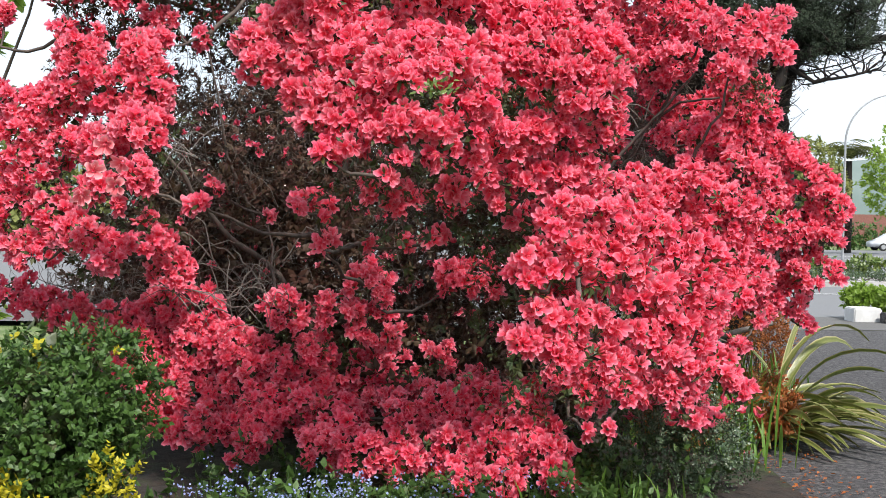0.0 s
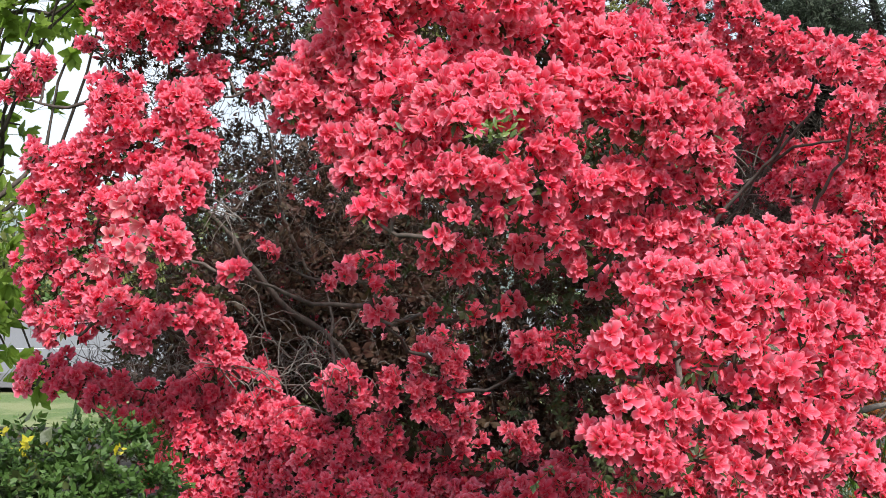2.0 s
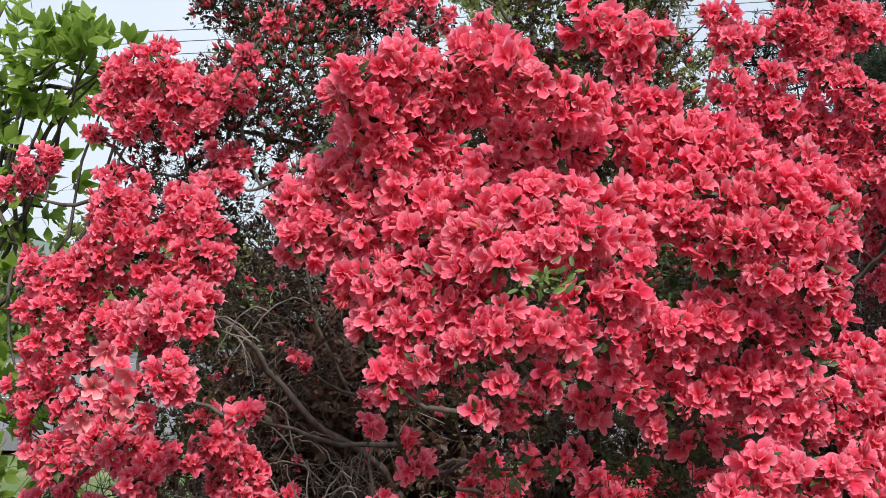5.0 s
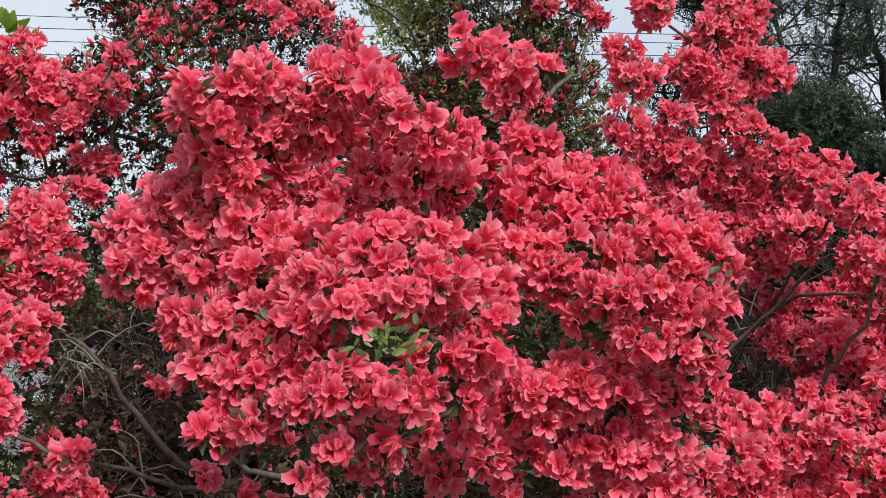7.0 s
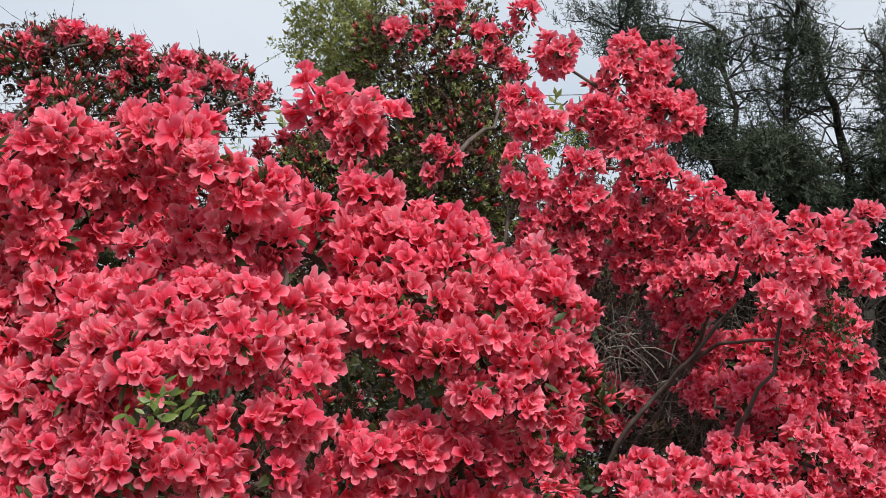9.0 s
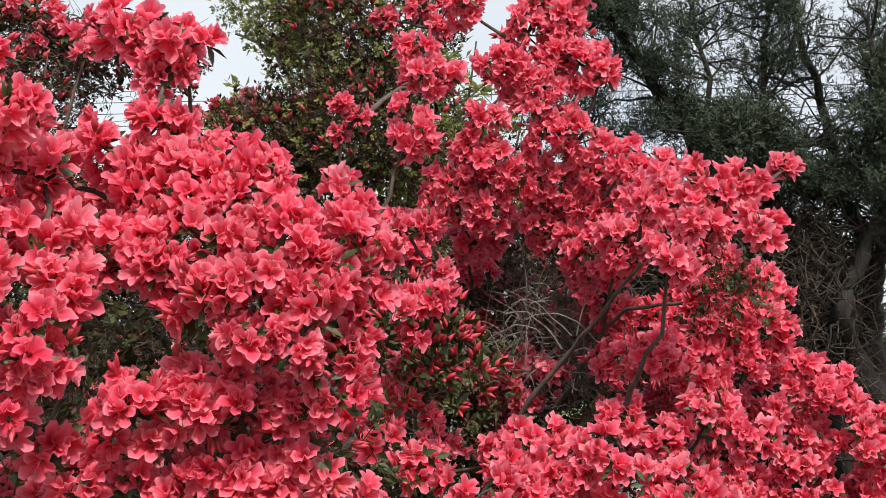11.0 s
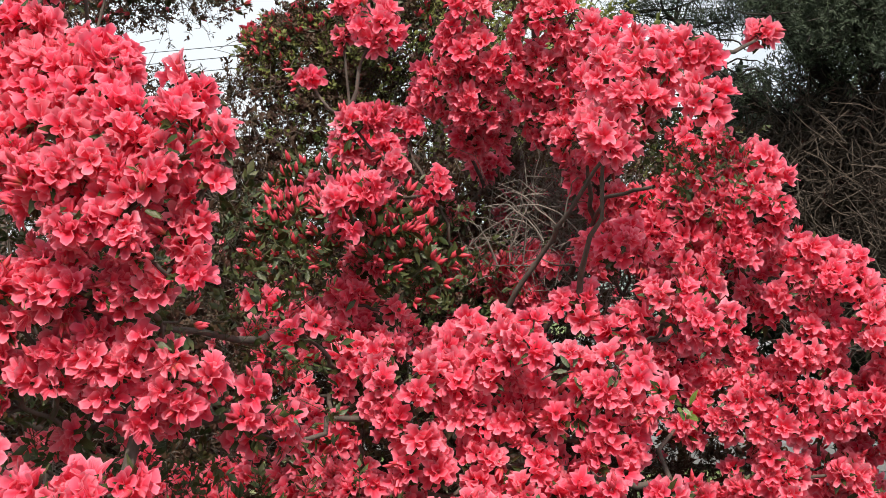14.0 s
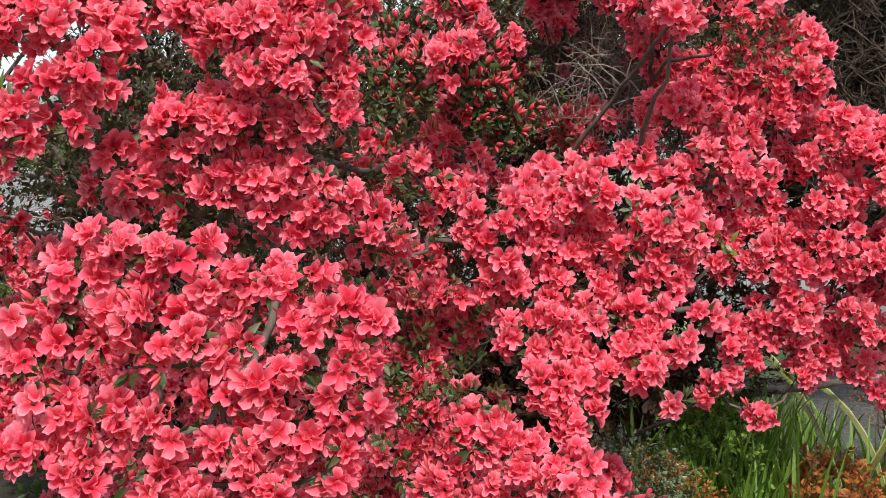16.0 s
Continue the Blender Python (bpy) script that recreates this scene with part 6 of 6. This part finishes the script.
def street_lamp():
    x, y = 19.4, 50.0
    t = thing("street_lamp", (x, y, gz(y)), "tall grey street lamp with a curved arm", "street lamp")
    a = np.linspace(0, np.pi * 0.47, 12)
    pts = np.concatenate([[(x, y, gz(y)), (x, y, 2.0), (x, y, 4.6)], np.stack([x + 2.3 * (1 - np.cos(a)), y + 0 * a, 4.8 + 2.3 * np.sin(a)], 1)])
    s = Soup()
    tube(s, pts, np.linspace(0.055, 0.028, len(pts)), 10)
    under("pole", s.mesh("pole", STEEL), t)
    bm = bmesh.new()
    box(bm, x + 2.1, y - 0.12, 7.0, x + 2.8, y + 0.12, 7.14, 0.04)
    part("lamp_head", bm, STEEL, t, "grey lamp housing")


street_lamp()


def planter():
    x, y = 5.44, 13.6
    z = gz(y)
    p = thing("planter", (x, y, z), "white painted block planter edge beside the drive", "planter")
    bm = bmesh.new()
    box(bm, x, y, z - 0.03, x + 0.36, y + 0.34, z + 0.17, 0.015)
    part("block", bm, WHITEWALL, p)
    bm = bmesh.new()
    box(bm, x + 0.3, y - 0.25, z - 0.03, x + 4.0, y - 0.05, z + 0.13, 0.015)
    part("kerb", bm, DRIVE, p, "dark weathered kerb")
    for k, (dx, dy, r) in enumerate(((0.32, 0.55, 0.2), (0.62, 0.3, 0.2), (1.05, 0.35, 0.23), (1.6, 0.4, 0.25))):
        shrub("leafy_plant", (x + dx, y + dy, z), [(x + dx, y + dy, z + 0.22, r, r, 0.15)], LSPRAY, 260, (0.07, 0.11), LIME, "lush light green leafy plant in the kerb bed", "plant", 0.01, 0.4, "kerb bed plants")


planter()


def verge():
    y = 24.5
    z = gz(y)
    bm = bmesh.new()
    box(bm, 8.0, 23.4, z - 0.1, 17.0, 27.0, z + 0.12, 0.04)
    me = bpy.data.meshes.new("traffic_island")
    bm.to_mesh(me)
    bm.free()
    me.materials.append(CONCRETE)
    tagged(new("traffic_island", me), "raised kerbed island in the road with planting", "traffic island", "", "structure")
    for k in range(12):
        x = 8.5 + k * 0.65
        shrub("silver_plant", (x, 24.0, z + 0.12), [(x, 24.0, z + 0.16, 0.5, 0.3, 0.10)], GSPRAY, 110, (0.12, 0.22), GREY, "low silvery grey edging plant on the island", "plant", 0.01, 0.3, "island edging plants")
    for k in range(5):
        x = 9.2 + k * 1.3 + RNG.normal() * 0.2
        shrub("leafy_plant", (x, 25.6, z + 0.12), [(x, 25.6, z + 0.26, 0.5, 0.4, 0.2)], FARSPRAY, 200, (0.15, 0.28), FRESH, "bushy green plant on the traffic island", "plant", 0.01, 0.3, "island plants")


verge()
for x0, y0, x1, y1 in ((-40, 20.2, 60, 20.32), (20, 52.0, 60, 52.2), (20, 60.0, 60, 60.2), (-40, 36.0, 9, 36.2)):
    sheet("road_marking", x0, y0, x1, y1, -0.006, LINE, "worn white painted road line", 4)
bm = bmesh.new()
box(bm, 44, 125, -3.0, 75, 125.4, 1.6)
me = bpy.data.meshes.new("brick_wall")
bm.to_mesh(me)
bm.free()
me.materials.append(BRICK)
tagged(new("brick_wall", me), "low dark red brick wall across the road", "wall", "", "structure")


def car():
    x, y = 35.9, 86.0
    z = gz(y)
    c = thing("parked_car", (x, y, z), "pale silver hatchback parked across the road", "car")
    paint = solid("silver_car_paint", (0.55, 0.57, 0.6), (0.6, 0.62, 0.65), 2, 0.3, 0.0, 0.001)
    glass = solid("dark_car_glass", (0.02, 0.025, 0.03), (0.03, 0.035, 0.04), 2, 0.1, 0.0, 0.001)
    tyre = solid("tyre_rubber", (0.012, 0.012, 0.012), (0.02, 0.02, 0.02), 20, 0.8, 0.2, 0.002)
    prof = [(0, 0.30), (0.0, 0.72), (0.9, 0.92), (1.5, 1.42), (2.9, 1.46), (3.7, 1.0), (4.1, 0.9), (4.15, 0.30)]
    bm = bmesh.new()
    a = [bm.verts.new((x + u, y, z + h)) for u, h in prof]
    b = [bm.verts.new((x + u, y + 1.7, z + h)) for u, h in prof]
    bm.faces.new(a), bm.faces.new(b[::-1])
    for k in range(len(prof)):
        q = (k + 1) % len(prof)
        bm.faces.new((a[q], a[k], b[k], b[q]))
    bmesh.ops.bevel(bm, geom=bm.edges[:], offset=0.08, segments=2, affect="EDGES", clamp_overlap=True)
    part("body", bm, paint, c, "", True)
    bm = bmesh.new()
    box(bm, x + 1.35, y - 0.012, z + 0.96, x + 2.15, y + 0.05, z + 1.34, 0.03)
    part("window", bm, glass, c)
    bm = bmesh.new()
    box(bm, x + 2.25, y - 0.012, z + 0.96, x + 3.1, y + 0.05, z + 1.34, 0.03)
    part("window", bm, glass, c)
    for u in (0.75, 3.3):
        for v in (0.02, 1.68):
            bm = bmesh.new()
            bmesh.ops.create_cone(bm, cap_ends=True, segments=20, radius1=0.31, radius2=0.31, depth=0.2, matrix=Matrix.Translation((x + u, y + v, z + 0.31)) @ Matrix.Rotation(math.pi / 2, 4, "X"))
            wheel = part("wheel", bm, tyre, c)
            rim = bmesh.new()
            bmesh.ops.create_cone(rim, cap_ends=True, segments=16, radius1=0.19, radius2=0.17, depth=0.03, matrix=Matrix.Translation((x + u, y + v + (-0.11 if v < 1 else 0.11), z + 0.31)) @ Matrix.Rotation(math.pi / 2, 4, "X"))
            me = bpy.data.meshes.new("rim")
            rim.to_mesh(me)
            rim.free()
            me.materials.append(STEEL)
            disc = new("rim", me)
            disc.parent = wheel
            disc.matrix_parent_inverse = wheel.matrix_world.inverted()
            tagged(disc, "grey metal wheel rim", "", "", "")


car()
for k, (z0, z1) in enumerate(((11.3, 12.2), (10.9, 11.9), (10.5, 11.5), (12.4, 12.6))):
    s = Soup()
    u = np.linspace(-60, 60, 40)
    tube(s, np.stack([u, 40 + 0 * u + k * 0.5, z0 + (z1 - z0) * (u + 60) / 120 + (u / 60) ** 2 * 0.8], 1), np.full(40, 0.016), 5)
    tagged(new("power_line", s.mesh("power_line", CABLE)), "thin dark overhead power line against the sky", "power line", "power lines", "structure")


def hills():
    s = Soup()
    a = np.radians(np.linspace(-75, 75, 160))
    h = np.array([42 + 26 * noise.noise(Vector((x * 3, 2.0, 0))) + 8 * noise.noise(Vector((x * 14, 5.0, 0))) for x in a])
    rows = [np.stack([np.sin(a) * r, np.cos(a) * r, b * h - 20 * (1 - b)], 1) for r, b in ((800, 0.0), (830, 0.7), (870, 1.0))]
    s.add(np.concatenate(rows), grid_faces(3, 160))
    tagged(new("backdrop", s.mesh("backdrop", HILL)), "low hazy blue-green hills far away", "hills", "", "structure")


hills()


def litter():
    """Fallen petals and dead leaves along the edge of the drive."""
    lf, pt = Soup(), Soup()
    n = 260
    p = np.stack([1.6 + np.abs(RNG.normal(0, 0.2, n)), RNG.uniform(4.2, 5.8, n), np.full(n, 0.204)], 1)
    lf.many(SMALL, turned(p, np.array([0, 0, 1.0]) + RNG.normal(size=(n, 3)) * 0.25, RNG.uniform(0.012, 0.032, n)), RNG.random(n))
    m = 54
    p = np.stack([RNG.normal(1.5, 0.3, m), RNG.uniform(4.0, 5.6, m), np.full(m, 0.212)], 1)
    p[4:] = np.stack([RNG.normal(1.14, 0.12, 50), RNG.normal(4.56, 0.1, 50), RNG.normal(0.56, 0.03, 50)], 1)    # caught on the low shrub
    pt.many(PLAIN[1], turned(p, np.array([0, 0, 1.0]) + RNG.normal(size=(m, 3)) * 0.4, RNG.uniform(0.04, 0.06, m)), RNG.random(m))
    tagged(new("leaf_litter", lf.mesh("leaf_litter", RUSSET)), "scattered brown dead leaves beside the driveway", "litter", "", "stuff")
    tagged(new("fallen_flowers", pt.mesh("fallen_flowers", PETAL)), "scattered fallen pink flowers on the ground", "flowers", "", "stuff")


litter()
